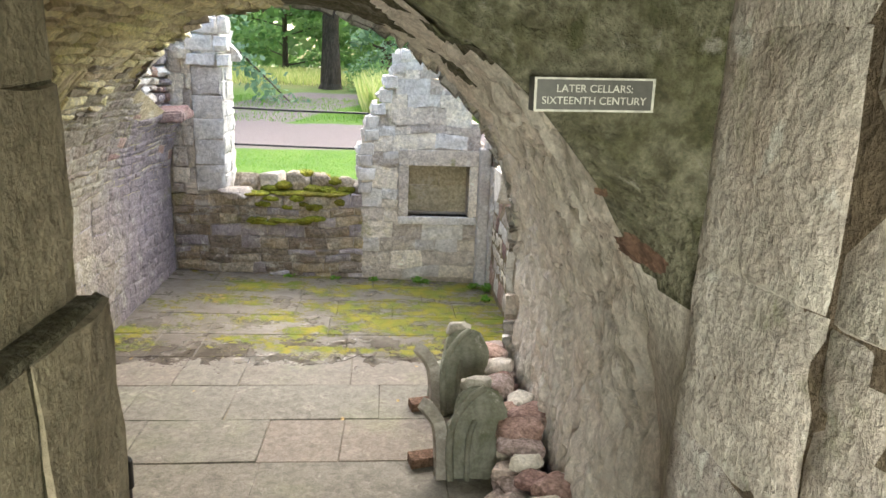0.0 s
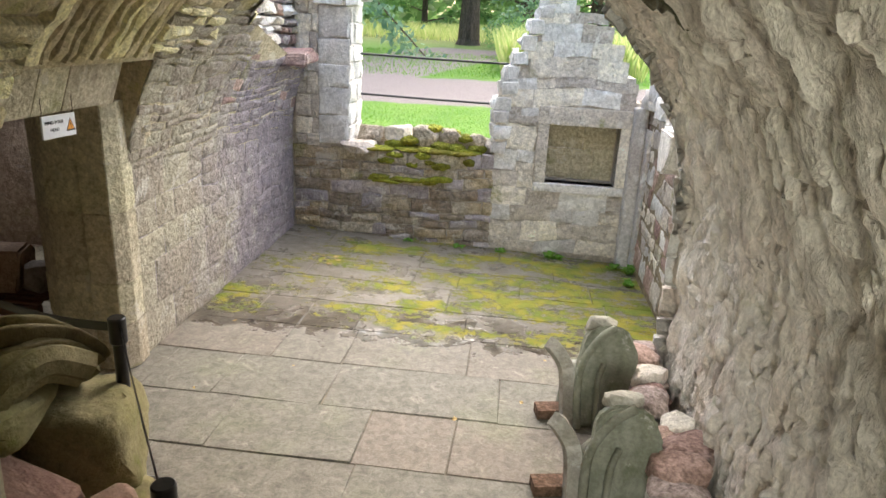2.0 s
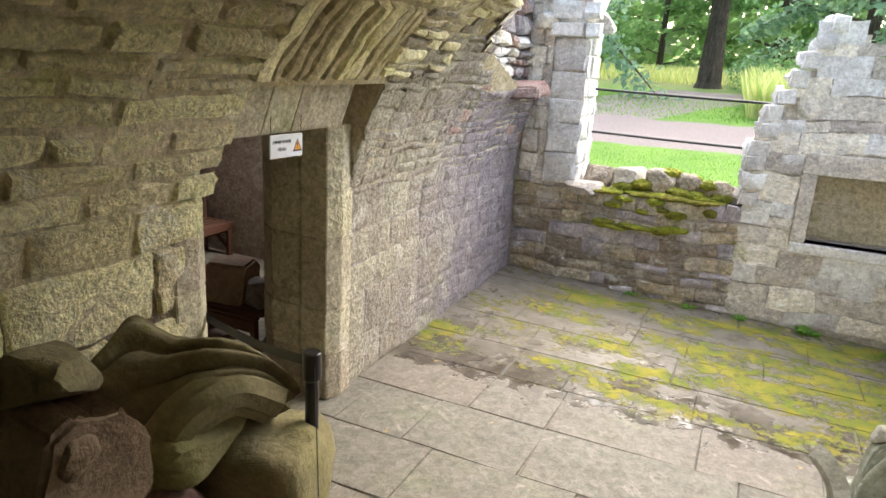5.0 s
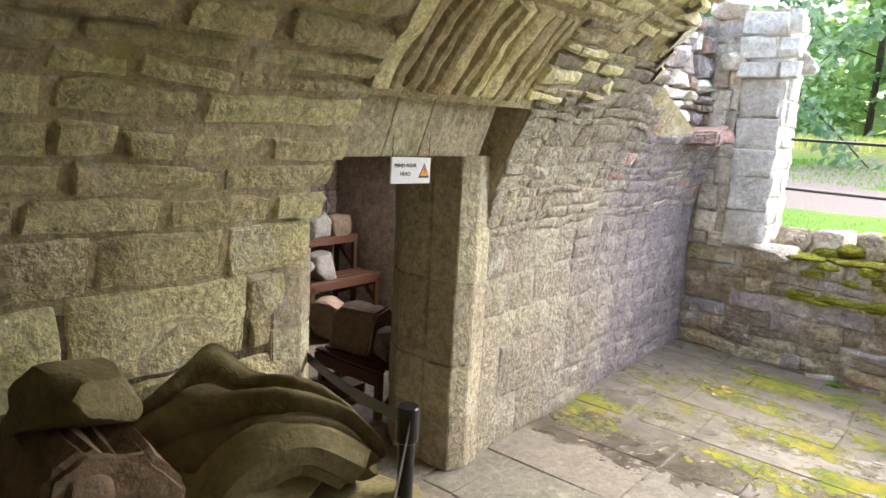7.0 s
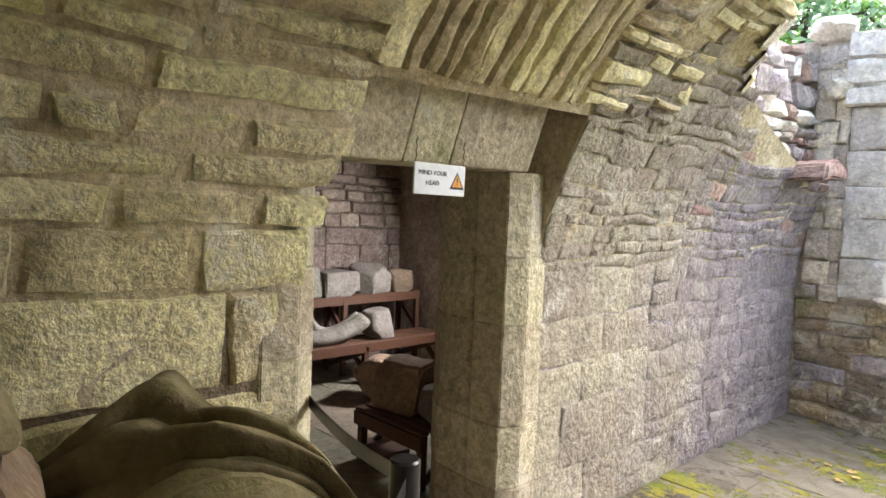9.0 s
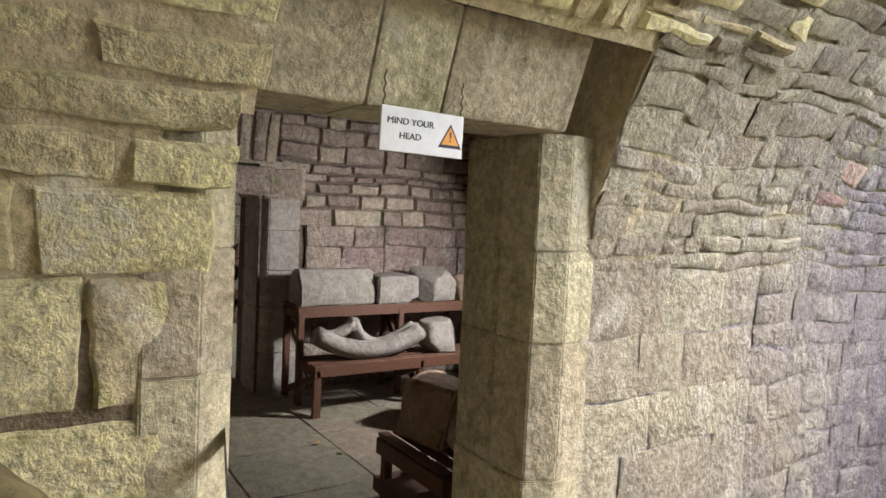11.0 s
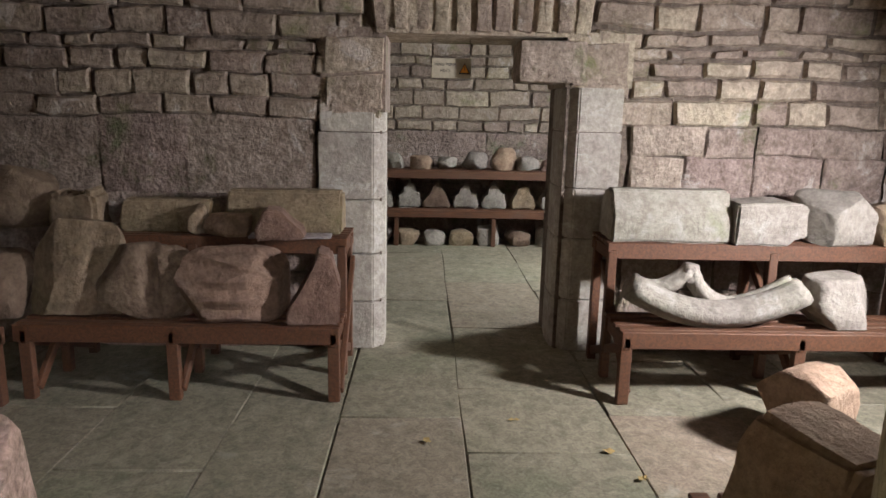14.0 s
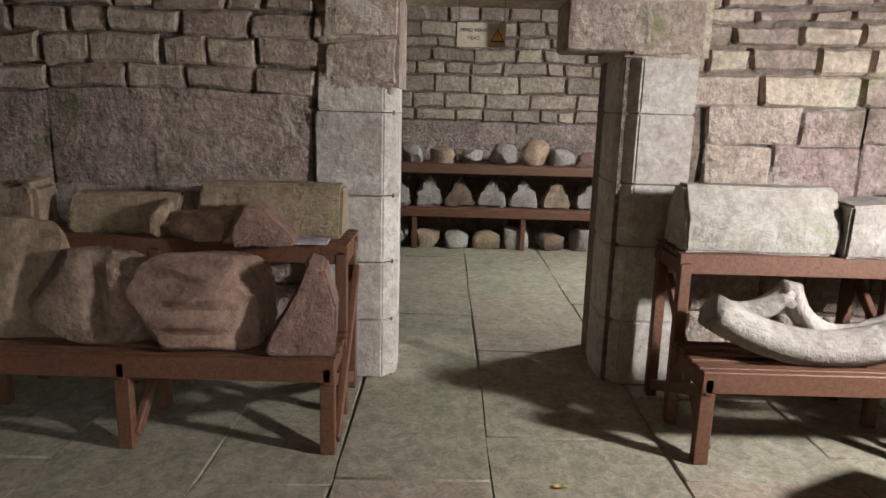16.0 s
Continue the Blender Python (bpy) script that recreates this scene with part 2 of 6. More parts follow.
def floor_mat(name, outdoors):
    """Worn flagstones; outdoors the northern part is wet and mossy where rain reaches it."""
    m, n, l, bs = nodes(name)
    co = n.new("ShaderNodeTexCoord").outputs["Object"]
    rnd = n.new("ShaderNodeObjectInfo").outputs["Random"]
    big, mid, fine = noise_node(n, l, co, 1.3, 5), noise_node(n, l, co, 7, 8, 0.65, 0.5), noise_node(n, l, co, 70, 5, 0.7)
    a, b, c = ((0.205, 0.196, 0.166), (0.158, 0.15, 0.126), (0.235, 0.193, 0.163)) if outdoors else ((0.32, 0.285, 0.21), (0.23, 0.21, 0.15), (0.34, 0.24, 0.19))
    col = mix(n, l, ramp(n, l, mid, 0.35, 0.7), a, b)
    col = mix(n, l, ramp(n, l, rnd, 0.55, 1.0, 0, 0.7), col, c)
    col = mix(n, l, ramp(n, l, big, 0.5, 0.72, 0, 0.5), col, (0.22, 0.24, 0.15))
    col = mix(n, l, ramp(n, l, fine, 0.35, 0.75, 0, 0.45), col, (0.08, 0.07, 0.05))
    chip = noise_node(n, l, co, 19, 8, 0.72, 0.8)
    col = mix(n, l, 1.0, col, mix(n, l, ramp(n, l, chip, 0.3, 0.7), (0.66, 0.65, 0.63), (1.2, 1.2, 1.18)), "MULTIPLY")
    col = mix(n, l, ramp(n, l, noise_node(n, l, co, 3.1, 9, 0.75, 1.2), 0.58, 0.66, 0, 0.55), col, mix(n, l, 0.5, col, (0.5, 0.47, 0.4)))
    rgh = ramp(n, l, mid, 0.2, 0.8, 0.62, 0.85)
    h = arith(n, l, "ADD", mid, arith(n, l, "ADD", arith(n, l, "MULTIPLY", chip, 0.5), arith(n, l, "MULTIPLY", fine, 0.3)))
    if outdoors:
        sx = n.new("ShaderNodeSeparateXYZ")
        l.new(co, sx.inputs[0])
        edge = arith(n, l, "ADD", sx.outputs[1], arith(n, l, "MULTIPLY", arith(n, l, "SUBTRACT", noise_node(n, l, co, 3.2, 6, 0.7), 0.5), 1.3))
        wet = ramp(n, l, edge, 6.22, 6.34)
        soaked = mix(n, l, ramp(n, l, mid, 0.35, 0.65), (0.055, 0.045, 0.033), (0.13, 0.112, 0.088))
        # damp flags, paler because the sky's reflection is put into their colour
        damp = mix(n, l, ramp(n, l, mid, 0.35, 0.65), (0.12, 0.105, 0.08), (0.225, 0.2, 0.165))
        col = mix(n, l, wet, col, mix(n, l, ramp(n, l, edge, 6.5, 7.1), soaked, damp))
        mp = n.new("ShaderNodeMapping")
        mp.inputs["Scale"].default_value = (0.8, 1.9, 1)
        l.new(co, mp.inputs[0])
        mk = noise_node(n, l, mp.outputs[0], 1.5, 9, 0.68, 0.3)
        bias = arith(n, l, "ADD", mk, arith(n, l, "MULTIPLY", arith(n, l, "ADD", sx.outputs[0], 1.2), 0.025))
        tuft = arith(n, l, "MULTIPLY", arith(n, l, "SUBTRACT", noise_node(n, l, co, 16, 8, 0.75), 0.5), 0.7)
        moss = arith(n, l, "MULTIPLY", ramp(n, l, arith(n, l, "ADD", bias, tuft), 0.495, 0.56), ramp(n, l, edge, 6.4, 6.6))
        mcol = mix(n, l, ramp(n, l, noise_node(n, l, co, 5, 6), 0.35, 0.65), (0.13, 0.165, 0.015), (0.27, 0.235, 0.025))
        col = mix(n, l, moss, col, mcol)
        pud = arith(n, l, "MULTIPLY", wet, ramp(n, l, arith(n, l, "SUBTRACT", noise_node(n, l, co, 2.4, 5, 0.6), ramp(n, l, edge, 6.7, 7.4, 0.0, 0.12)), 0.43, 0.5, 0.0, 1.0))
        rg2 = n.new("ShaderNodeMix")
        l.new(wet, rg2.inputs[0]); l.new(rgh, rg2.inputs[2]); rg2.inputs[3].default_value = 0.34
        rg3 = n.new("ShaderNodeMix")
        l.new(pud, rg3.inputs[0]); l.new(rg2.outputs[0], rg3.inputs[2]); rg3.inputs[3].default_value = 0.06
        rg4 = n.new("ShaderNodeMix")
        l.new(moss, rg4.inputs[0]); l.new(rg3.outputs[0], rg4.inputs[2]); rg4.inputs[3].default_value = 0.95
        rgh = rg4.outputs[0]
        h = arith(n, l, "ADD", arith(n, l, "MULTIPLY", h, arith(n, l, "SUBTRACT", 1.0, pud)), arith(n, l, "MULTIPLY", moss, arith(n, l, "ADD", 1.0, fine)))
    l.new(col, bs.inputs["Base Color"])
    l.new(rgh, bs.inputs["Roughness"])
    bump(n, l, bs, h, 0.7, 0.008)
    return m


def plain(name, c, rough=0.5, metal=0.0, scale=30.0, vary=0.3, relief=0.002):
    """A plain finish with a little wear."""
    m, n, l, bs = nodes(name)
    co = n.new("ShaderNodeTexCoord").outputs["Object"]
    k = noise_node(n, l, co, scale, 6)
    l.new(mix(n, l, ramp(n, l, k, 0.3, 0.7), tuple(v * (1 - vary) for v in c), tuple(min(1, v * (1 + vary)) for v in c)), bs.inputs["Base Color"])
    l.new(ramp(n, l, k, 0.2, 0.8, rough * 0.8, min(1, rough * 1.2)), bs.inputs["Roughness"])
    bs.inputs["Metallic"].default_value = metal
    bump(n, l, bs, k, 0.4, relief)
    return m


def wood_mat(name, c1, c2):
    m, n, l, bs = nodes(name)
    co = n.new("ShaderNodeTexCoord").outputs["Object"]
    rnd = n.new("ShaderNodeObjectInfo").outputs["Random"]
    mp = n.new("ShaderNodeMapping")
    mp.inputs["Scale"].default_value = (22, 2.2, 22)
    l.new(co, mp.inputs[0])
    g = noise_node(n, l, mp.outputs[0], 2.5, 7, 0.65, 0.8)
    big = noise_node(n, l, co, 3, 4)
    col = mix(n, l, ramp(n, l, g, 0.35, 0.65), c1, c2)
    col = mix(n, l, ramp(n, l, big, 0.5, 0.75, 0, 0.5), col, (0.12, 0.075, 0.05))
    col = mix(n, l, ramp(n, l, rnd, 0, 1, 0, 0.4), col, (0.10, 0.05, 0.03))
    l.new(col, bs.inputs["Base Color"])
    bs.inputs["Roughness"].default_value = 0.6
    bump(n, l, bs, g, 0.5, 0.003)
    return m


M_FLOOR = floor_mat("flagstone_yard", True)
M_FLOORIN = floor_mat("flagstone_store", False)
M_JOINT = plain("floor_joint_earth", (0.17, 0.15, 0.11), 0.95, relief=0.01)
M_BLACK = plain("black_plastic", (0.012, 0.012, 0.014), 0.35)
M_RAIL = plain("black_iron_rail", (0.02, 0.02, 0.022), 0.4, 0.3)
M_SIGN = plain("white_sign_board", (0.75, 0.76, 0.78), 0.45, vary=0.05)
# darker, beige version of the white board, for the inner doorway
M_SIGNBEIGE = plain("beige_sign_board", (0.42, 0.37, 0.28), 0.55, vary=0.12)
M_TEXT = plain("dark_print", (0.03, 0.03, 0.04), 0.6)
M_AMBER = plain("amber_print", (0.8, 0.32, 0.03), 0.5, vary=0.08)
M_PLATE = plain("dark_cast_plate", (0.045, 0.043, 0.036), 0.5)
M_PLATEW = plain("worn_white_paint", (0.4, 0.39, 0.34), 0.6)
M_CHAIN = plain("rusty_chain", (0.12, 0.09, 0.07), 0.6, 0.6)
M_WOOD = wood_mat("red_brown_stained_wood", (0.14, 0.055, 0.024), (0.075, 0.029, 0.014))
M_BARK = stone_mat("bark", (0.16, 0.12, 0.09), (0.09, 0.07, 0.055), (0.13, 0.11, 0.08), 0.0, vary=0.1, relief=0.05, grain=20, streak=0.2)
M_LEAFDRY = plain("dry_leaf", (0.42, 0.3, 0.12), 0.8)


def leaf_mat(name, a, b):
    m, n, l, bs = nodes(name)
    gi = n.new("ShaderNodeNewGeometry").outputs["Random Per Island"]
    l.new(mix(n, l, gi, a, b), bs.inputs["Base Color"])
    bs.inputs["Roughness"].default_value = 0.6
    tl = n.new("ShaderNodeBsdfTranslucent")
    l.new(mix(n, l, gi, tuple(min(1, v * 1.5) for v in a), tuple(min(1, v * 1.5) for v in b)), tl.inputs[0])
    ms = n.new("ShaderNodeMixShader")
    ms.inputs[0].default_value = 0.45
    l.new(bs.outputs[0], ms.inputs[1]); l.new(tl.outputs[0], ms.inputs[2])
    l.new(ms.outputs[0], n["Material Output"].inputs[0])
    return m


M_LEAF = leaf_mat("broad_leaves", (0.11, 0.22, 0.07), (0.24, 0.38, 0.13))
M_NEEDLE = leaf_mat("conifer_sprays", (0.11, 0.21, 0.13), (0.28, 0.4, 0.26))
M_STRAW = leaf_mat("tall_dry_grass", (0.3, 0.4, 0.1), (0.6, 0.58, 0.28))
M_BLADE = leaf_mat("green_grass", (0.10, 0.26, 0.025), (0.2, 0.36, 0.05))


def ground_mat():
    m, n, l, bs = nodes("lawn_and_gravel")
    co = n.new("ShaderNodeTexCoord").outputs["Object"]
    sx = n.new("ShaderNodeSeparateXYZ")
    l.new(co, sx.inputs[0])
    x, y = sx.outputs[0], sx.outputs[1]
    wob = arith(n, l, "MULTIPLY", arith(n, l, "SUBTRACT", noise_node(n, l, co, 0.6, 6, 0.7), 0.5), 0.9)
    # a wide path that runs across, with a branch that bends away to the far trees
    yy = arith(n, l, "ADD", y, wob)
    across = arith(n, l, "MULTIPLY", ramp(n, l, yy, 13.6, 13.8), ramp(n, l, yy, 17.3, 17.5, 1, 0))
    cx = arith(n, l, "ADD", -4.9, arith(n, l, "MULTIPLY", arith(n, l, "SUBTRACT", yy, 17.0), 0.36))
    off = arith(n, l, "ABSOLUTE", arith(n, l, "SUBTRACT", arith(n, l, "ADD", x, wob), cx), 0.0)
    branch = arith(n, l, "MULTIPLY", ramp(n, l, off, 1.75, 2.0, 1, 0), arith(n, l, "MULTIPLY", ramp(n, l, yy, 15, 16), ramp(n, l, yy, 25.5, 26.5, 1, 0)))
    path = arith(n, l, "MAXIMUM", across, branch)
    g = noise_node(n, l, co, 1.1, 7, 0.7)
    f = noise_node(n, l, co, 40, 5, 0.7)
    grass = mix(n, l, ramp(n, l, g, 0.35, 0.65), (0.085, 0.19, 0.012), (0.13, 0.24, 0.025))
    far = ramp(n, l, yy, 24, 30)
    grass = mix(n, l, far, grass, mix(n, l, ramp(n, l, g, 0.4, 0.6), (0.17, 0.2, 0.05), (0.24, 0.24, 0.09)))
    grass = mix(n, l, ramp(n, l, f, 0.35, 0.75, 0, 0.4), grass, (0.04, 0.09, 0.01))
    gravel = mix(n, l, ramp(n, l, f, 0.3, 0.7), (0.16, 0.13, 0.122), (0.25, 0.205, 0.193))
    l.new(mix(n, l, path, grass, gravel), bs.inputs["Base Color"])
    bs.inputs["Roughness"].default_value = 0.95
    bump(n, l, bs, f, 0.8, 0.03)
    return m


M_GROUND = ground_mat()

# ---- building helpers ----
def mesh_of(name, verts, faces, mat, smooth=False):
    me = bpy.data.meshes.new(name)
    me.from_pydata([tuple(v) for v in verts], [], faces)
    me.materials.append(mat)
    if smooth:
        me.shade_smooth()
        me.set_sharp_from_angle(angle=radians(38))
    me.update()
    return me


def thing(name, label, category, base=(0, 0, 0), group="", kind="", turn=0.0):
    ob = new(name)
    ob.empty_display_size = 0.1
    ob.matrix_world = pose(*base, 0, 0, turn)
    return tagged(ob, label, category, group, kind)


def part(name, bm, material, parent=None, label="", smooth=False):
    """Links a bmesh as one mesh object under a thing or a part."""
    me = bpy.data.meshes.new(name)
    bmesh.ops.recalc_face_normals(bm, faces=bm.faces)
    bm.to_mesh(me)
    bm.free()
    me.materials.append(material)
    if smooth:
        me.shade_smooth()
        me.set_sharp_from_angle(angle=radians(38))
    ob = new(name, me)
    if parent:
        ob.parent = parent
    return tagged(ob, label)


def boxes_bm(*boxes, bevel=0.0):
    """Boxes given as (x0, x1, y0, y1, z0, z1) in one bmesh."""
    bm = bmesh.new()
    for x0, x1, y0, y1, z0, z1 in boxes:
        r = bmesh.ops.create_cube(bm, size=1, matrix=Matrix.Translation(((x0 + x1) / 2, (y0 + y1) / 2, (z0 + z1) / 2)) @ Matrix.Diagonal((x1 - x0, y1 - y0, z1 - z0, 1)))
    if bevel:
        bmesh.ops.bevel(bm, geom=bm.edges[:], offset=bevel, segments=2, affect="EDGES", profile=0.6)
    return bm


def beam_bm(a, b, w, h, bevel=0.004):
    """A squared timber from a to b."""
    a, b = Vector(a), Vector(b)
    d = b - a
    bm = bmesh.new()
    rot = d.to_track_quat("Y", "Z").to_matrix().to_4x4()
    bmesh.ops.create_cube(bm, size=1, matrix=Matrix.Translation((a + b) / 2) @ rot @ Matrix.Diagonal((w, d.length, h, 1)))
    bmesh.ops.bevel(bm, geom=bm.edges[:], offset=bevel, segments=1, affect="EDGES")
    return bm


def tube_bm(pts, r, sides=10, caps=True):
    """A round bar along points; r may be one radius or one for each point."""
    bm = bmesh.new()
    rings = []
    for i, p in enumerate(pts):
        p = Vector(p)
        d = Vector(pts[min(i + 1, len(pts) - 1)]) - Vector(pts[max(i - 1, 0)])
        q = d.to_track_quat("Z", "Y")
        rr = r[i] if isinstance(r, (list, tuple)) else r
        rings.append([bm.verts.new(p + q @ Vector((rr * math.cos(a * 2 * math.pi / sides), rr * math.sin(a * 2 * math.pi / sides), 0))) for a in range(sides)])
    for a, b in zip(rings, rings[1:]):
        for k in range(sides):
            bm.faces.new((a[k], a[(k + 1) % sides], b[(k + 1) % sides], b[k]))
    if caps:
        bm.faces.new(rings[0][::-1])
        bm.faces.new(rings[-1])
    return bm


def jag(p, scale=1.0, seed=0.0):
    """Smooth noise at a place, about -0.5 to 0.5."""
    return noise.fractal(Vector(p) * scale + Vector((seed, seed * 1.7, -seed)), 1.0, 2.0, 3) * 0.5


RS = random.Random(7)


def stone_piece(surf, ua, ub, va, vb, proud, rough, seed, skew=0.012, joint=0.03, wave=0.0):
    """One stone that stands out of a wall: its ragged border lies in the joint, its broken face stands proud."""
    w, h = ub - ua, vb - va
    nu = max(2, min(8, int(w / 0.07)))
    nv = max(2, min(5, int(h / 0.06)))
    eu, ev = min(0.013, w * 0.15) / w, min(0.013, h * 0.15) / h
    fu = [0, eu] + [eu + (1 - 2 * eu) * i / nu for i in range(1, nu)] + [1 - eu, 1]
    fv = [0, ev] + [ev + (1 - 2 * ev) * i / nv for i in range(1, nv)] + [1 - ev, 1]
    r = random.Random(seed)
    c = [[r.uniform(-skew, skew) for _ in range(4)] for _ in range(2)]
    tilt_u, tilt_v, up = r.uniform(-0.5, 0.5), r.uniform(-0.5, 0.5), proud * r.uniform(0.45, 1.25)
    verts, faces = [], []
    off = seed % 89
    for j, b in enumerate(fv):
        for i, a in enumerate(fu):
            k = [(1 - a) * (1 - b), a * (1 - b), (1 - a) * b, a * b]
            u = ua + a * w + sum(x * y for x, y in zip(c[0], k))
            v = va + b * h + sum(x * y for x, y in zip(c[1], k))
            if wave:
                v += jag((u, v, 0), 1.1, 40) * wave
            rim = min(i, len(fu) - 1 - i, j, len(fv) - 1 - j)
            if rim < 2:
                u += jag((u, v, 1), 11, off) * 0.022
                v += jag((u, v, 2), 11, off) * 0.022
            p, nm = surf(u, v)
            if rim == 0:
                d = -joint
            else:
                d = up * (1 + tilt_u * (a - 0.5) + tilt_v * (b - 0.5)) + jag(p, 5, off) * rough * 1.3 + jag(p, 15, off) * rough * 0.7
                if rim == 1:
                    d = d * 0.8 - rough * 0.1
            verts.append(p + nm * d)
    W = len(fu)
    for j in range(len(fv) - 1):
        for i in range(W - 1):
            faces.append((j * W + i, j * W + i + 1, (j + 1) * W + i + 1, (j + 1) * W + i))
    return verts, faces


def masonry(parent, name, surf, u0, u1, v0, v1, hs, ls, mat, proud=0.03, rough=0.03, gap=0.014, holes=(), seed=1, limit=300, top=None, mats=None, joint=0.03, wave=0.05):
    """Courses of stones on a wall surface; holes are (ua, ub, va, vb) left free; top(u) cuts the height."""
    r = random.Random(seed)
    v, count = v0, 0
    rest_v, rest_f = [], []
    while v < v1 - 0.03:
        h = r.uniform(*hs)
        if v + h > v1 - hs[0] * 0.6:
            h = v1 - v
        for _, _, a, b in holes:
            for e in (a, b):
                if v + 0.04 < e < v + h and abs(e - v - h) < h * 0.6:
                    h = e - v
        spans = [(u0, u1)]
        for ua, ub, a, b in holes:
            if min(b, v + h) - max(a, v) > 0.25 * h:
                spans = [s for p, q in spans for s in ((p, min(q, ua)), (max(p, ub), q)) if s[1] - s[0] > 0.02]
        for p, q in spans:
            u = p
            while u < q - 0.01:
                w = r.uniform(*ls) * (0.6 + 0.4 * h / hs[1])
                if u + w > q - ls[0] * 0.5:
                    w = q - u
                if top and v + h * 0.7 > top(u + w / 2):
                    u += w
                    continue
                cut = []
                if h > 0.22 and r.random() < 0.18 and w < 0.4:
                    m = r.uniform(0.4, 0.6)
                    cut = [(v, v + h * m), (v + h * m, v + h)]
                else:
                    cut = [(v, v + h)]
                for a, b in cut:
                    vs, fs = stone_piece(surf, u + gap / 2, u + w - gap / 2, a + gap / 2, b - gap / 2, proud, rough, r.randrange(10 ** 6), 0.012, joint, wave)
                    if count < limit:
                        mt = mat if not mats else r.choice(mats)
                        ob = new(name, mesh_of(name, vs, fs, mt, True))
                        ob.parent = parent
                        count += 1
                    else:
                        o = len(rest_v)
                        rest_v += vs
                        rest_f += [tuple(x + o for x in f) for f in fs]
                u += w
        v += h
    if rest_v:
        ob = new(name + "_remainder", mesh_of(name, rest_v, rest_f, mat, True))
        ob.parent = parent
        tagged(ob, kind="stuff")


def flat(origin, du, dv, nm):
    o, du, dv, nm = Vector(origin), Vector(du), Vector(dv), Vector(nm)
    return lambda u, v: (o + du * u + dv * v, nm)


def grid_mesh(name, us, vs, f, mat, keep=None, smooth=True):
    verts = [f(u, v) for v in vs for u in us]
    W = len(us)
    faces = [(j * W + i, j * W + i + 1, (j + 1) * W + i + 1, (j + 1) * W + i) for j in range(len(vs) - 1) for i in range(W - 1)
             if not keep or keep((us[i] + us[i + 1]) / 2, (vs[j] + vs[j + 1]) / 2)]
    return mesh_of(name, verts, faces, mat, smooth)


def steps(a, b, d):
    k = max(1, round((b - a) / d))
    return [a + (b - a) * i / k for i in range(k + 1)]

# ---- the cellar: floor, walls and barrel vault ----
VX, VA, VB, VZ = -1.15, 1.9, 2.0, 1.1
ARC = [(0.0, 0.0)]
for k in range(1, 241):
    t0, t1 = math.pi * (k - 1) / 240, math.pi * k / 240
    ARC.append((ARC[-1][0] + math.hypot(VA * (math.cos(t1) - math.cos(t0)), VB * (math.sin(t1) - math.sin(t0))), t1))
ARCLEN = ARC[-1][0]


def profile(s):
    """The cellar's cross-section by distance along it from the foot of the west wall: x, z and the inward normal."""
    if s <= VZ:
        return VX - VA, s, 1.0, 0.0
    if s >= VZ + ARCLEN:
        return VX + VA, max(-0.2, VZ - (s - VZ - ARCLEN)), -1.0, 0.0
    d = s - VZ
    i = min(239, int(d / ARCLEN * 240))
    while i < 239 and ARC[i + 1][0] < d:
        i += 1
    while i > 0 and ARC[i][0] > d:
        i -= 1
    a = ARC[i][1] + (ARC[i + 1][1] - ARC[i][1]) * (d - ARC[i][0]) / (ARC[i + 1][0] - ARC[i][0])
    c, sn = math.cos(a), math.sin(a)
    nx, nz = c / VA, -sn / VB
    k = math.hypot(nx, nz)
    return VX - VA * c, VZ + VB * sn, nx / k, nz / k


def cellar(y, s):
    x, z, nx, nz = profile(s)
    return Vector((x, y, z)), Vector((nx, 0, nz))


def s_at(z, east=False):
    """Distance along the cross-section at a height."""
    if z <= VZ:
        return z if not east else 2 * VZ + ARCLEN - z
    lo, hi = VZ, VZ + ARCLEN / 2
    for _ in range(40):
        m = (lo + hi) / 2
        lo, hi = (m, hi) if profile(m)[1] < z else (lo, m)
    return lo if not east else 2 * VZ + ARCLEN - lo


S_DOOR = s_at(2.16)
S_END = 2 * VZ + ARCLEN


def vault_north(s):
    """The broken north edge of the vault."""
    x, z, _, _ = profile(s)
    if s < VZ + ARCLEN / 2:
        y = 9.12 if z < 1.9 else 9.12 - min(1, (z - 1.9) / 0.55) * 2.35 if z < 2.45 else 6.77 - (z - 2.45) / 0.65 * 0.75
    else:
        y = 5.95 + 0.1 * (3.1 - z) / 3
    return y + (jag((s * 2, 0, 0), 2.2, 4) * 0.35 if z > 1.9 or s > VZ + ARCLEN / 2 else 0)


def vault_south(s):
    x, z, _, _ = profile(s)
    if s < VZ + ARCLEN / 2:
        return 1.95
    return 2.06 + 0.45 * max(0, min(1, (2.7 - z) / 0.9))


D_S, D_N, D_TOP = 4.36, 5.40, 1.90  # first doorway
D_H = 5.62  # where the haunch of the vault begins again


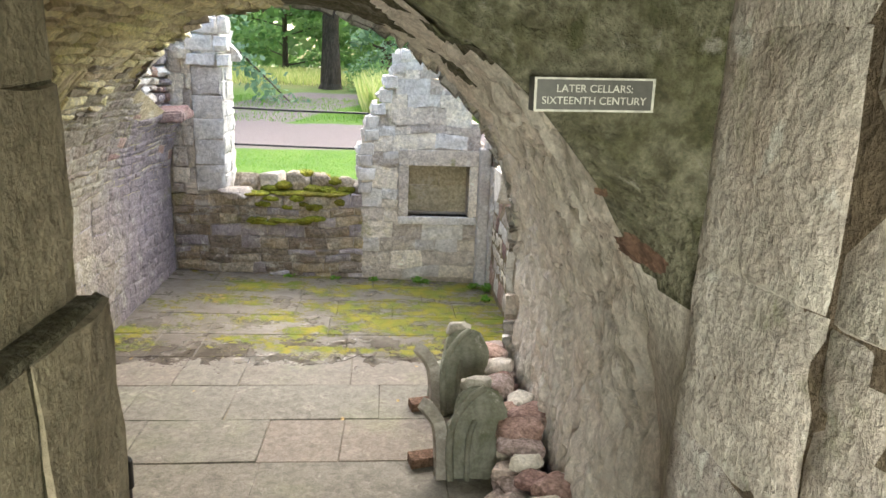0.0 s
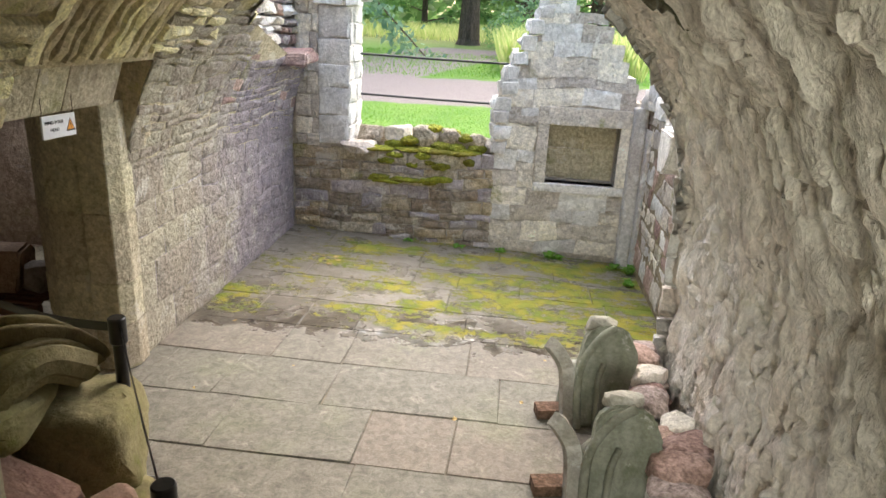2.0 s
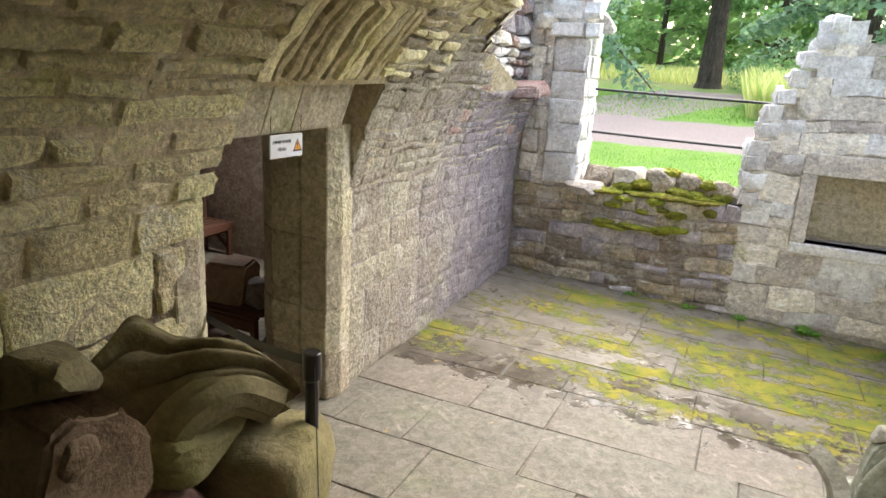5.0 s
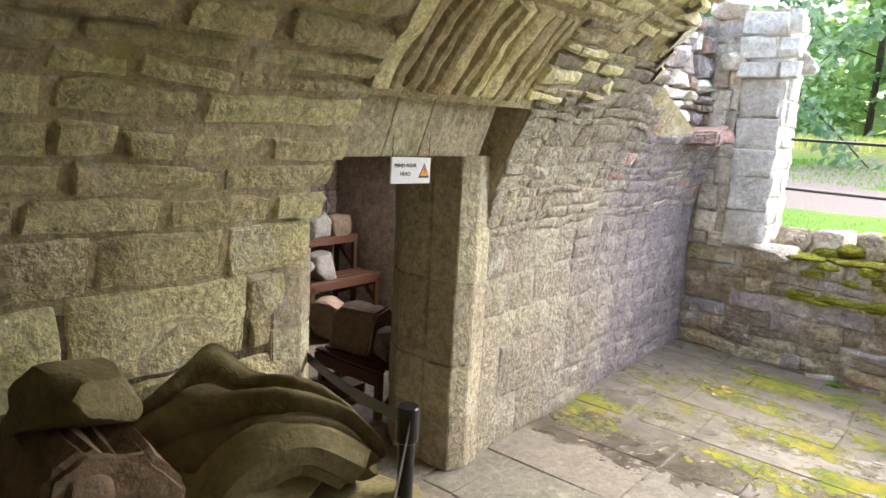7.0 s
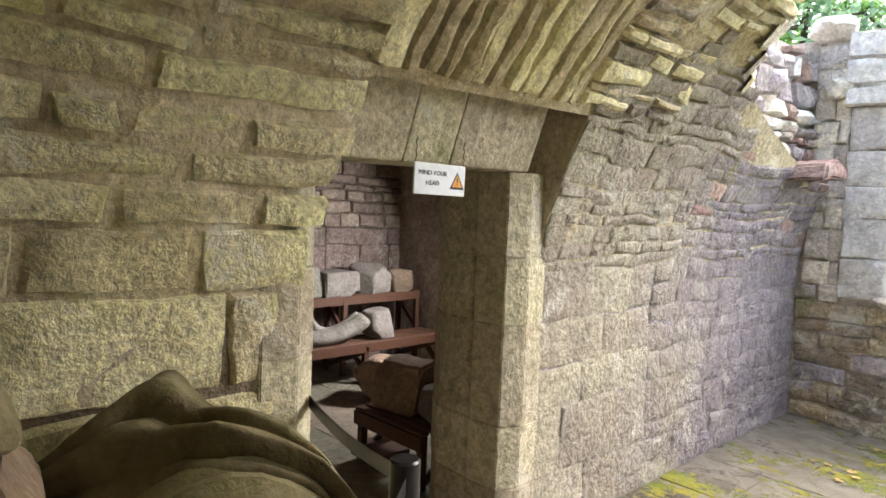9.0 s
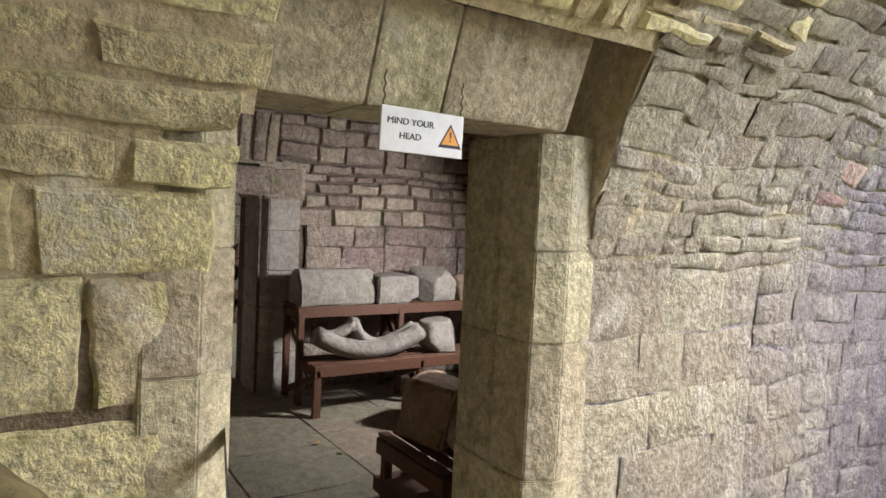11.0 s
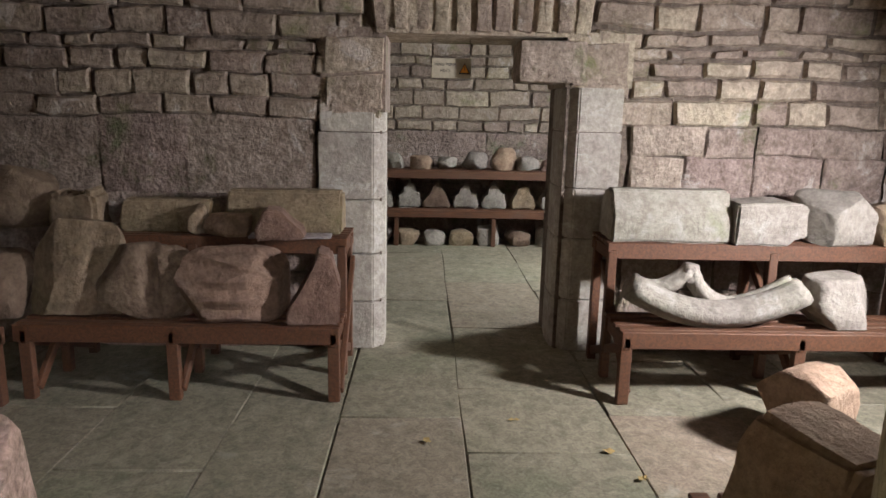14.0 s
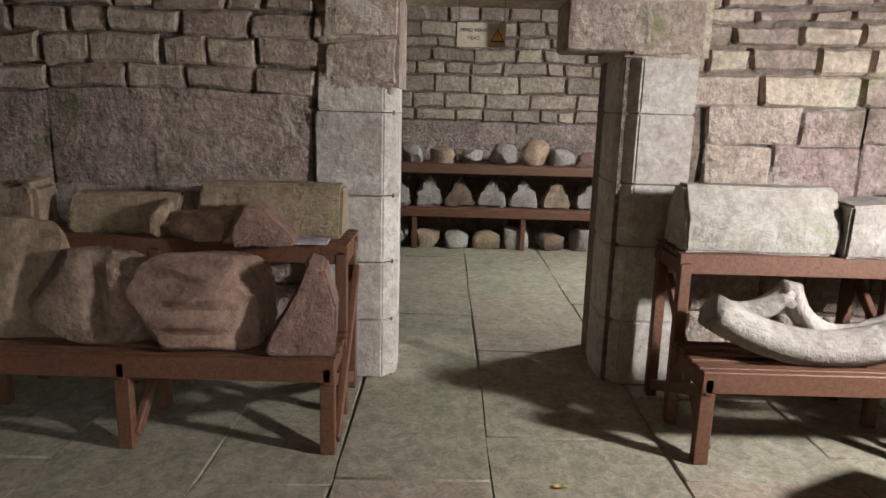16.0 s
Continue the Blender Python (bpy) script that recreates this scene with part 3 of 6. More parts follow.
def vault_point(y, s, lift=0.0):
    x, z, nx, nz = profile(s)
    ys, yn = vault_south(s), vault_north(s)
    if y > D_H:
        y = D_H + (y - D_H) * (yn - D_H)
    y = max(y, ys)
    p = Vector((x, y, z))
    east = max(0, min(1, (s - VZ - ARCLEN * 0.5) / (ARCLEN * 0.25)))
    d = -0.015 + jag(p, 1.2, 3) * 0.06
    if east:
        crack = max(0.0, 0.05 - abs(jag((p.x, p.y * 1.2, p.z * 0.8), 4.0, 21))) + max(0.0, 0.035 - abs(jag((p.x, p.y, p.z * 0.6), 7.5, 33)))
        d += east * (jag((p.x, p.y * 1.4, p.z * 0.7), 3.0, 9) * 0.12 + jag((p.x, p.y * 1.3, p.z * 0.5), 8, 5) * 0.05 + jag((p.x, p.y * 1.2, p.z * 0.7), 20, 7) * 0.022 - crack * 0.8 - 0.03)
    return p + Vector((nx, 0, nz)) * (d - lift)


ss = steps(VZ, S_DOOR, 0.09) + steps(S_DOOR, VZ + ARCLEN * 0.52, 0.08)[1:] + steps(VZ + ARCLEN * 0.52, S_END, 0.032)[1:]
fine_ys = steps(1.95, D_S, 0.035) + steps(D_S, D_H, 0.035)[1:] + [D_H + v for v in steps(0, 1, 0.06)[1:]]
inner = [vault_point(y, s) for s in ss for y in fine_ys]
outer = [vault_point(y, s, 0.45 if VZ + 0.4 < s < VZ + ARCLEN - 0.2 else 0.3) for s in ss for y in fine_ys]
W, H, O = len(fine_ys), len(ss), len(inner)
vf = []
solid = lambda i, j: 0 <= i < W - 1 and 0 <= j < H - 1 and not (D_S - (0.22 if ss[j] < VZ + 0.7 else 0.0) < (fine_ys[i] + fine_ys[i + 1]) / 2 < D_H and (ss[j] + ss[j + 1]) / 2 < S_DOOR)
for j in range(H - 1):
    for i in range(W - 1):
        if not solid(i, j):
            continue
        a, b, c, d = j * W + i, j * W + i + 1, (j + 1) * W + i + 1, (j + 1) * W + i
        vf += [(a, b, c, d), (O + d, O + c, O + b, O + a)]
        for (di, dj, p, q) in ((0, -1, a, b), (1, 0, b, c), (0, 1, c, d), (-1, 0, d, a)):
            if not solid(i + di, j + dj):
                vf.append((p, O + p, O + q, q))
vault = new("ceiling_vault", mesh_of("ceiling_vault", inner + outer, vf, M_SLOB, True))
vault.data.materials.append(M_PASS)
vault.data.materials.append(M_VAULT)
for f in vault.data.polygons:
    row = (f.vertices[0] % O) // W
    # dark green from the crown to a ragged line on the east side
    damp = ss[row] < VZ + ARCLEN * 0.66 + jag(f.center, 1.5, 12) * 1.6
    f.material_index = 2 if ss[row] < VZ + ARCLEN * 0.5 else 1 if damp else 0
tagged(vault, "broken rubble barrel vault with rough lime mortar and green algae", "vault", kind="structure")

wall_west = tagged(new("wall_west", None), "west cellar wall of weathered yellow and grey stone", "wall", kind="structure")
part("core", boxes_bm((-3.32, -3.06, 1.5, D_S - 0.14, -0.2, 3.5), (-3.67, -3.32, 1.5, D_S - 0.46, -0.2, 3.5), (-3.67, -3.06, D_S - 0.02, D_N + 0.1, 2.12, 3.5)), M_MORTAR, wall_west)
part("core", boxes_bm((-3.67, -3.06, D_N + 0.25, 9.9, -0.2, 2.2)), M_PURPLE, wall_west)
# large yellow ashlar south of the doorway, thin slabs in the vault over it, purple-grey rubble beyond
# courses from the floor up: bottom, top, and the joints that show beside the doorway
COURSES = [(0.0, 0.4, ()), (0.4, 0.78, ()), (0.78, 1.07, (3.2, 3.75)), (1.07, 1.42, (3.3, 4.0)), (1.42, 1.64, (3.39, 3.88)), (1.645, 1.765, (3.15, 3.62, 4.07)), (1.775, 1.885, (3.27, 3.8)),
           (1.895, 2.01, (3.22, 3.42, 3.62, 3.98)), (2.02, 2.145, (3.2, 3.66)), (2.15, 2.215, (3.16, 3.42, 3.76)), (2.225, 2.3, (3.24, 3.76)), (2.31, 2.42, (3.1, 3.5, 3.86)), (2.43, 2.52, (3.3, 3.95)), (2.53, 2.64, (3.6,))]
r = random.Random(11)
for z0, z1, joints in COURSES:
    cuts = list(joints) + [4.4 if z0 > 1.8 else 4.35 if z0 > 1.6 else 4.3]
    while cuts[0] > 2.35:
        cuts.insert(0, cuts[0] - r.uniform(0.32, 0.75))
    cuts[0] = 1.97
    for ya, yb in zip(cuts, cuts[1:]):
        tall = z1 - z0
        g = r.uniform(0.008, 0.016)
        vs, fs = stone_piece(cellar, ya + g, yb - g, s_at(z0) + g * 0.7, s_at(z1) - g * 0.7, r.uniform(0.016, 0.034), 0.05 if tall > 0.2 else 0.04, r.randrange(10 ** 6), 0.014, 0.022, 0.05)
        new("ashlar_block", mesh_of("ashlar_block", vs, fs, M_ASHLAR, True)).parent = wall_west
masonry(wall_west, "smooth_stone", cellar, D_N + 0.1, 6.75, 0.0, s_at(1.42), (0.2, 0.42), (0.3, 0.8), M_WEST, 0.004, 0.016, 0.003, seed=17, joint=0.003, wave=0.06)
masonry(wall_west, "rubble_stone", cellar, 6.75, 9.1, 0.0, s_at(1.42), (0.08, 0.24), (0.16, 0.5), M_WEST, 0.004, 0.02, 0.004, seed=12, joint=0.003, wave=0.12)
west_top = lambda y: s_at(2.05 + 0.45 * max(0, min(1, (7.6 - y) / 1.0)) + jag((y, 0, 0), 3, 1) * 0.25)
masonry(wall_west, "upper_rubble", cellar, D_H, 7.0, s_at(1.42), s_at(2.55), (0.05, 0.14), (0.12, 0.4), M_WEST, 0.004, 0.024, 0.004, seed=18, joint=0.004, wave=0.14, top=west_top, mats=[M_WEST])
masonry(wall_west, "upper_rubble", cellar, 7.0, 9.1, s_at(1.42), s_at(2.55), (0.05, 0.13), (0.14, 0.42), M_PURPLE, 0.005, 0.022, 0.004, seed=13, joint=0.004, wave=0.1, top=west_top,
        mats=[M_WEST] * 7 + [M_PINK])

part("core", boxes_bm((-3.67, -3.1, 6.2, 9.12, 2.2, 3.1)), M_GREY, wall_west)
masonry(wall_west, "core_stone", flat((-2.99, 0, 2.02), (0, 1, 0), (-0.05, 0, 1), (1, 0, 0.05)), 6.5, 9.1, 0.0, 1.25, (0.08, 0.2), (0.14, 0.42), M_GREY, 0.05, 0.09, 0.012, seed=19, joint=0.05, wave=0.12,
        top=lambda y: 1.05 + jag((y, 0, 0), 3, 8) * 0.3, mats=[M_GREY, M_PURPLE, M_WHITE, M_PINK, M_PURPLE])


def cellar_n(y, s):
    p, nm = cellar(y, s)
    return p, nm


vault_face = thing("vault_lining", "thin rough slabs lining the underside of the vault", "vault stones", kind="structure")
masonry(vault_face, "vault_slab", cellar_n, 1.97, 5.95, s_at(2.63), VZ + ARCLEN * 0.5, (0.06, 0.13), (0.2, 0.6), M_VAULT, 0.02, 0.04, 0.012, seed=14)
masonry(vault_face, "hood_slab", lambda s, y: cellar_n(y, s), s_at(2.19), s_at(2.60), D_S - 0.02, 5.45, (0.07, 0.14), (0.5, 0.9), M_VAULT, 0.035, 0.035, 0.014, seed=15, wave=0.03)
masonry(vault_face, "vault_slab", cellar_n, 5.5, 6.3, s_at(2.19), s_at(2.62), (0.05, 0.11), (0.15, 0.4), M_VAULT, 0.02, 0.05, 0.012, seed=25, mats=[M_VAULT, M_WEST, M_VAULT])
masonry(vault_face, "vault_slab", cellar_n, 5.95, 6.5, s_at(2.62), s_at(2.9), (0.06, 0.11), (0.2, 0.4), M_VAULT, 0.04, 0.05, 0.012, seed=16)
# broken stones that hang out along the vault's north edge
for k in range(46):
    s = s_at(2.45) + (S_END - VZ - 0.2 - s_at(2.45)) * (k + RS.random() * 0.8) / 46
    p, nm = cellar(vault_north(s) - 0.04, s)
    fl = lambda u, v, p=p, nm=nm: (p + Vector((0, 1, 0)) * (v - 0.05) * 0.2 + Vector((nm.z, 0, -nm.x)) * u - nm * v, Vector((0, 1, 0)))
    w = RS.uniform(0.10, 0.24)
    vs, fs = stone_piece(fl, -w / 2, w / 2, -0.02, RS.uniform(0.1, 0.2), RS.uniform(0.05, 0.12), 0.08, k, 0.04)
    ob = new("edge_stone", mesh_of("edge_stone", vs, fs, M_GREY if RS.random() < 0.5 else M_WHITE if s > VZ + ARCLEN / 2 else M_VAULT, True))
    ob.parent = vault_face

# east wall foot below the vault and the rubble end of it
wall_east = tagged(part("wall_east", boxes_bm((1.02, 1.6, 6.0, 9.9, -0.2, 1.72), (0.98, 1.6, 1.2, 6.0, -0.2, 3.3)), M_MORTAR), "broken east wall of pink and pale stone", "wall", kind="structure")
masonry(wall_east, "end_stone", flat((0.70, 6.0, 0), (1, 0, 0), (0, 0, 1), (0, 1, 0)), 0.0, 0.34, 0.0, 1.75, (0.14, 0.26), (0.15, 0.3), M_WHITE, 0.07, 0.06, 0.01, seed=21, mats=[M_WHITE, M_WHITE, M_GREY])
masonry(wall_east, "return_stone", flat((1.02, 9.1, 0), (0, -1, 0), (0, 0, 1), (-1, 0, 0)), 0.0, 3.1, 0.0, 1.7, (0.13, 0.26), (0.2, 0.5), M_GREY, 0.01, 0.03, 0.006, seed=22, joint=0.006, mats=[M_PINK, M_GREY, M_GREY, M_WHITE])


def fz(x, y):
    """The yard's floor falls gently to the north-east."""
    return max(0.0, min(1.0, (y - 6.6) / 2.5)) * (0.04 - 0.04 * (x + 3.05))


# north wall: pier, low breach, gable with the aumbry
wall_north = tagged(new("wall_north"), "ruined north wall of grey rubble with a mossy breach", "wall", kind="structure")
NI = (-0.06, 0.73, 0.80, 1.47)


def gable_top(x):
    if x < -2.38:
        return 3.25 + jag((x, 0, 0), 6, 2) * 0.15
    if x < -0.66:
        return 1.08
    pts = [(-0.66, 1.6), (-0.52, 2.0), (-0.32, 2.45), (-0.12, 2.82), (0.1, 2.8), (0.5, 2.4), (0.75, 2.15), (0.9, 1.75), (1.7, 1.72)]
    for (a, za), (b, zb) in zip(pts, pts[1:]):
        if x <= b:
            return za + (zb - za) * (x - a) / (b - a)
    return 1.7


bm = bmesh.new()
cols = [-3.67, -3.0, -2.7, -2.38] + steps(-2.37, -0.67, 0.2) + steps(-0.66, NI[0], 0.1) + steps(NI[0], NI[1], 0.1)[1:] + steps(NI[1], 1.6, 0.1)[1:]
for a, b in zip(cols, cols[1:]):
    zt = gable_top((a + b) / 2) - 0.06
    inn = NI[0] < (a + b) / 2 < NI[1]
    for z0, z1, y0 in ((-0.2, NI[2], 9.13), (NI[2], NI[3], 9.45), (NI[3], zt, 9.13)) if inn else ((-0.2, zt, 9.13),):
        bmesh.ops.create_cube(bm, size=1, matrix=Matrix.Translation(((a + b) / 2, (y0 + 9.75) / 2, (z0 + z1) / 2)) @ Matrix.Diagonal((b - a, 9.75 - y0, z1 - z0, 1)))
part("core", bm, M_GREY, wall_north)
north = flat((0, 9.1, 0), (1, 0, 0), (0, 0, 1), (0, -1, 0))
masonry(wall_north, "rubble_stone", north, -3.04, -0.64, -0.05, 1.06, (0.07, 0.17), (0.16, 0.5), M_NORTH, 0.015, 0.045, 0.006, seed=31, joint=0.01, wave=0.12, mats=[M_NORTH, M_NORTH, M_NORTH, M_PURPLE])
masonry(wall_north, "pier_stone", flat((0, 9.08, 0), (1, 0, 0), (0, 0, 1), (0, -1, 0)), -3.0, -2.72, 1.06, 3.3, (0.12, 0.28), (0.12, 0.26), M_GREY, 0.012, 0.045, 0.006, seed=32, joint=0.008, top=gable_top)
masonry(wall_north, "pier_quoin", flat((0, 9.06, 0), (1, 0, 0), (0, 0, 1), (0, -1, 0)), -2.72, -2.36, 1.1, 2.6, (0.22, 0.4), (0.3, 0.4), M_WHITE, 0.012, 0.03, 0.004, seed=33, joint=0.006)
masonry(wall_north, "pier_block", flat((0, 9.0, 0), (1, 0, 0), (0, 0, 1), (0, -1, 0)), -2.76, -2.22, 2.6, 3.2, (0.13, 0.22), (0.25, 0.5), M_WHITE, 0.07, 0.06, 0.015, seed=34)
masonry(wall_north, "pier_side", flat((-2.37, 9.1, 0), (0, 1, 0), (0, 0, 1), (1, 0, 0)), 0.0, 0.62, 1.06, 3.2, (0.16, 0.3), (0.2, 0.4), M_WHITE, 0.02, 0.05, 0.006, seed=35, joint=0.01)
nh = [(NI[0] - 0.14, NI[1] + 0.12, NI[2] - 0.1, NI[3] + 0.2)]
masonry(wall_north, "gable_stone", north, -0.66, 0.86, -0.05, 2.85, (0.1, 0.26), (0.22, 0.65), M_GREY, 0.003, 0.022, 0.002, holes=nh, seed=36, joint=0.001, wave=0.1, top=gable_top, mats=[M_GREY, M_GREY, M_WHITE])
for k, z in enumerate(steps(1.1, 2.75, 0.16)):
    x = next(v / 100 for v in range(-66, 0) if gable_top(v / 100) >= z)
    vs, fs = stone_piece(flat((x - 0.03, 9.12, z), (0, 1, 0), (0, 0, 1), (-1, 0, 0)), 0.0, 0.5, 0.0, 0.15, 0.06, 0.08, 600 + k, 0.03)
    new("edge_stone", mesh_of("edge_stone", vs, fs, M_WHITE, True)).parent = wall_north
    vs, fs = stone_piece(flat((x - 0.04, 9.09, z), (1, 0, 0), (0, 0, 1), (0, -1, 0)), 0.0, RS.uniform(0.12, 0.22), 0.0, 0.15, 0.05, 0.05, 700 + k, 0.02)
    new("edge_stone", mesh_of("edge_stone", vs, fs, M_WHITE, True)).parent = wall_north
# dressed surround of the aumbry
x0, x1, z0, z1 = NI
for nm, b in (("aumbry_lintel", (x0 - 0.13, x1 + 0.12, 9.075, 9.3, z1, z1 + 0.2)), ("aumbry_jamb", (x0 - 0.13, x0, 9.08, 9.3, z0, z1)), ("aumbry_jamb", (x1, x1 + 0.11, 9.08, 9.3, z0, z1)),
              ("aumbry_sill", (x0 - 0.13, x1 + 0.11, 9.07, 9.3, z0 - 0.1, z0))):
    part(nm, boxes_bm(b, bevel=0.012), M_WHITE if nm == "aumbry_sill" else M_GREY, wall_north)
masonry(wall_north, "aumbry_back", flat((0, 9.44, 0), (1, 0, 0), (0, 0, 1), (0, -1, 0)), x0, x1, z0, z1, (0.3, 0.4), (0.4, 0.8), M_JAMB, 0.01, 0.025, 0.004, seed=38, joint=0.004)
part("corner_shaft", boxes_bm((0.84, 0.98, 8.93, 9.14, -0.12, 1.72), bevel=0.03), M_WHITE, wall_north)
part("corner_shaft", boxes_bm((0.98, 1.1, 8.8, 9.14, -0.12, 1.5), bevel=0.02), M_WHITE, wall_north)


# floors
def slab_floor(parent, x0, x1, y0, y1, rows, ls, mat, along_x=True, zf=lambda x, y: 0.0, seed=1, jit=0.01):
    r = random.Random(seed)
    a0, a1, b0, b1 = (x0, x1, y0, y1) if along_x else (y0, y1, x0, x1)
    b = b0
    while b < b1 - 0.02:
        d = r.uniform(*rows)
        if b + d > b1 - rows[0] * 0.6:
            d = b1 - b
        a = a0 - r.uniform(0, ls[0])
        while a < a1 - 0.01:
            w = r.uniform(*ls)
            e = min(a + w, a1)
            if a1 - e < ls[0] * 0.4:
                e = a1
            s = max(a, a0)
            if e - s > 0.05:
                g, hz = 0.001, r.uniform(-0.003, 0.003)
                nx, ny = max(2, int((e - s) / 0.2)), max(2, int(d / 0.2))
                ea, eb = 0.006 / (e - s), 0.006 / d
                fu = [0, ea] + [i / nx for i in range(1, nx)] + [1 - ea, 1]
                fv = [0, eb] + [i / ny for i in range(1, ny)] + [1 - eb, 1]
                k = [r.uniform(-jit, jit) for _ in range(4)]
                vs = []
                for j, q in enumerate(fv):
                    for i, p in enumerate(fu):
                        A = s + g + p * (e - s - 2 * g) + k[0] * q + k[1] * (1 - q)
                        B = b + g + q * (d - 2 * g) + k[2] * p + k[3] * (1 - p)
                        X, Y = (A, B) if along_x else (B, A)
                        edge = i in (0, len(fu) - 1) or j in (0, len(fv) - 1)
                        vs.append((X, Y, zf(X, Y) + hz + (-0.009 if edge else jag((X, Y, 0), 2.5, seed) * 0.006)))
                Wd = len(fu)
                fs = [(j * Wd + i, j * Wd + i + 1, (j + 1) * Wd + i + 1, (j + 1) * Wd + i) for j in range(len(fv) - 1) for i in range(Wd - 1)]
                if not along_x:
                    fs = [f[::-1] for f in fs]
                new("flagstone", mesh_of("flagstone", vs, fs, mat, True)).parent = parent
            a += w
        b += d


floor = new("floor", grid_mesh("floor", steps(-3.7, 1.6, 0.4), steps(1.0, 9.8, 0.4), lambda x, y: (x, y, fz(x, y) - 0.014), M_JOINT))
tagged(floor, "worn flagstone yard floor, wet and mossy where open to the rain", "floor", kind="structure")
slab_floor(floor, -3.1, 1.05, 2.34, 9.12, (0.56, 0.6), (0.4, 1.3), M_FLOOR, True, fz, 3)
floor_in = new("floor_store", grid_mesh("floor_store", steps(-10.8, -3.0, 0.5), steps(0.5, 8.4, 0.5), lambda x, y: (x, y, -0.016), M_JOINT))
tagged(floor_in, "grey-green flagstone floor of the stone stores", "floor", kind="structure")
slab_floor(floor_in, -10.7, -3.12, 1.0, 8.2, (0.5, 0.85), (0.6, 1.3), M_FLOORIN, True, seed=5)

# ---- first doorway ----
door_1 = tagged(new("door_1"), "low open doorway with dressed yellow stone jambs and lintel", "doorway", kind="structure")
r = random.Random(3)
z = 0.0
while z < D_TOP - 0.01:
    h = min(r.uniform(0.3, 0.5), D_TOP - z)
    if D_TOP - z - h < 0.12:
        h = D_TOP - z
    for side in (0, 1):
        bm = bmesh.new()
        if side == 0:   # south jamb: chamfered front arris, reveal splays inwards
            pl = [(-3.035, D_S - 0.24), (-3.02, D_S - 0.1), (-3.08, D_S - 0.0), (-3.14, D_S + 0.006), (-3.67, D_S - 0.4), (-3.67, D_S - 0.5)]
        else:           # north jamb: rebate for a door, then a plain reveal
            pl = [(-3.02, D_N + 0.26), (-3.0, D_N + 0.11), (-3.05, D_N + 0.0), (-3.24, D_N - 0.01), (-3.255, D_N + 0.025), (-3.275, D_N + 0.0), (-3.5, D_N + 0.015), (-3.68, D_N + 0.14), (-3.68, D_N + 0.36)]
        jx, jy = r.uniform(-0.006, 0.006), r.uniform(-0.006, 0.006)
        lo = [bm.verts.new((x + jx, y + jy, z + 0.001)) for x, y in pl]
        hi = [bm.verts.new((x + jx, y + jy, z + h - 0.001)) for x, y in pl]
        bm.faces.new(lo), bm.faces.new(hi[::-1])
        for i in range(len(pl)):
            bm.faces.new((lo[i], lo[(i + 1) % len(pl)], hi[(i + 1) % len(pl)], hi[i]))
        bmesh.ops.bevel(bm, geom=bm.edges[:], offset=0.005, segments=2, affect="EDGES")
        part("jamb_stone", bm, M_JAMB, door_1)
    z += h
for ya, yb in ((D_S - 0.1, 4.68), (4.684, 4.93), (4.934, D_N + 0.04)):
    lin = boxes_bm((-3.3, -2.97, ya, yb, D_TOP, 2.2), bevel=0.012)
    for v in lin.verts:
        v.co.x += 0.1 * max(0, v.co.z - D_TOP) / 0.27 if v.co.x > -3.1 else 0
    part("lintel_stone", lin, M_JAMB, door_1)
part("inner_lintel", boxes_bm((-3.67, -3.3, D_S - 0.5, D_N + 0.3, D_TOP + 0.06, 2.15), bevel=0.01), M_JAMB, door_1)

# ---- entry stair and passage ----
stair = thing("stairs", "worn stone steps down into the cellar", "stairs", kind="structure")
for k in range(6):
    part("step", boxes_bm((-1.3, 0.75, -1.2 if k == 5 else 1.05, 1.05 + (5 - k) * 0.33, 0.18 * k, 0.18 * (k + 1)), bevel=0.015), M_FLOORIN, stair)
wall_south = tagged(part("wall_south", boxes_bm((-3.67, -1.05, 1.6, 1.96, -0.2, 3.4), (-1.5, -1.05, -1.2, 1.6, 0.5, 3.4), (-3.67, -3.0, 0.5, 1.6, -0.2, 3.4)), M_PASS), "dark green south cellar wall beside the stair", "wall", kind="structure")
masonry(wall_south, "jamb_block", flat((-1.045, 0.0, 2.14), (0, 1, 0), (0, 0, 1), (1, 0, 0)), 0.0, 1.96, 0.0, 1.0, (0.4, 0.55), (0.6, 1.0), M_WALLW, 0.01, 0.015, -0.014, seed=41)
masonry(wall_south, "ledge_block", flat((-0.985, 0.0, 0.7), (0, 1, 0), (0, 0, 1), (1, 0, 0)), 0.0, 1.97, 0.0, 1.44, (0.35, 0.5), (0.4, 0.7), M_WALLW, 0.012, 0.02, -0.014, seed=42)
part("ledge", boxes_bm((-1.1, -0.985, 0.0, 1.97, 0.6, 2.145), bevel=0.02), M_PASS, wall_south)


def haunch(u, z):
    """The plastered end of the vault beside the stair, from the vault's edge to the passage wall."""
    xe = VX + (VA - 0.07) * math.sqrt(max(0.0, 1 - ((z - VZ) / (VB - 0.05)) ** 2)) if z > VZ else VX + VA - 0.07
    if z > VZ + (VB - 0.05) * 0.995:
        xe = -1.05
    xe = max(-1.08, xe)
    xr = 0.475
    x = xe + (xr - xe) * u
    y = (2.06 + 0.45 * max(0, min(1, (2.7 - z) / 0.9))) * (1 - u) + 2.04 * u
    p = Vector((x, y, z))
    y += (jag(p, 2.5, 6) * 0.10 + jag(p, 8, 8) * 0.05 + jag(p, 20, 3) * 0.03) * (1 - u ** 3)
    return Vector((x, y, z))


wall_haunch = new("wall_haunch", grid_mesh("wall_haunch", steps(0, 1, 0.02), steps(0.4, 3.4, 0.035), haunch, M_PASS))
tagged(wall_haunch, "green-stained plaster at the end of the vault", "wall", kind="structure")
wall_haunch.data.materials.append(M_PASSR)
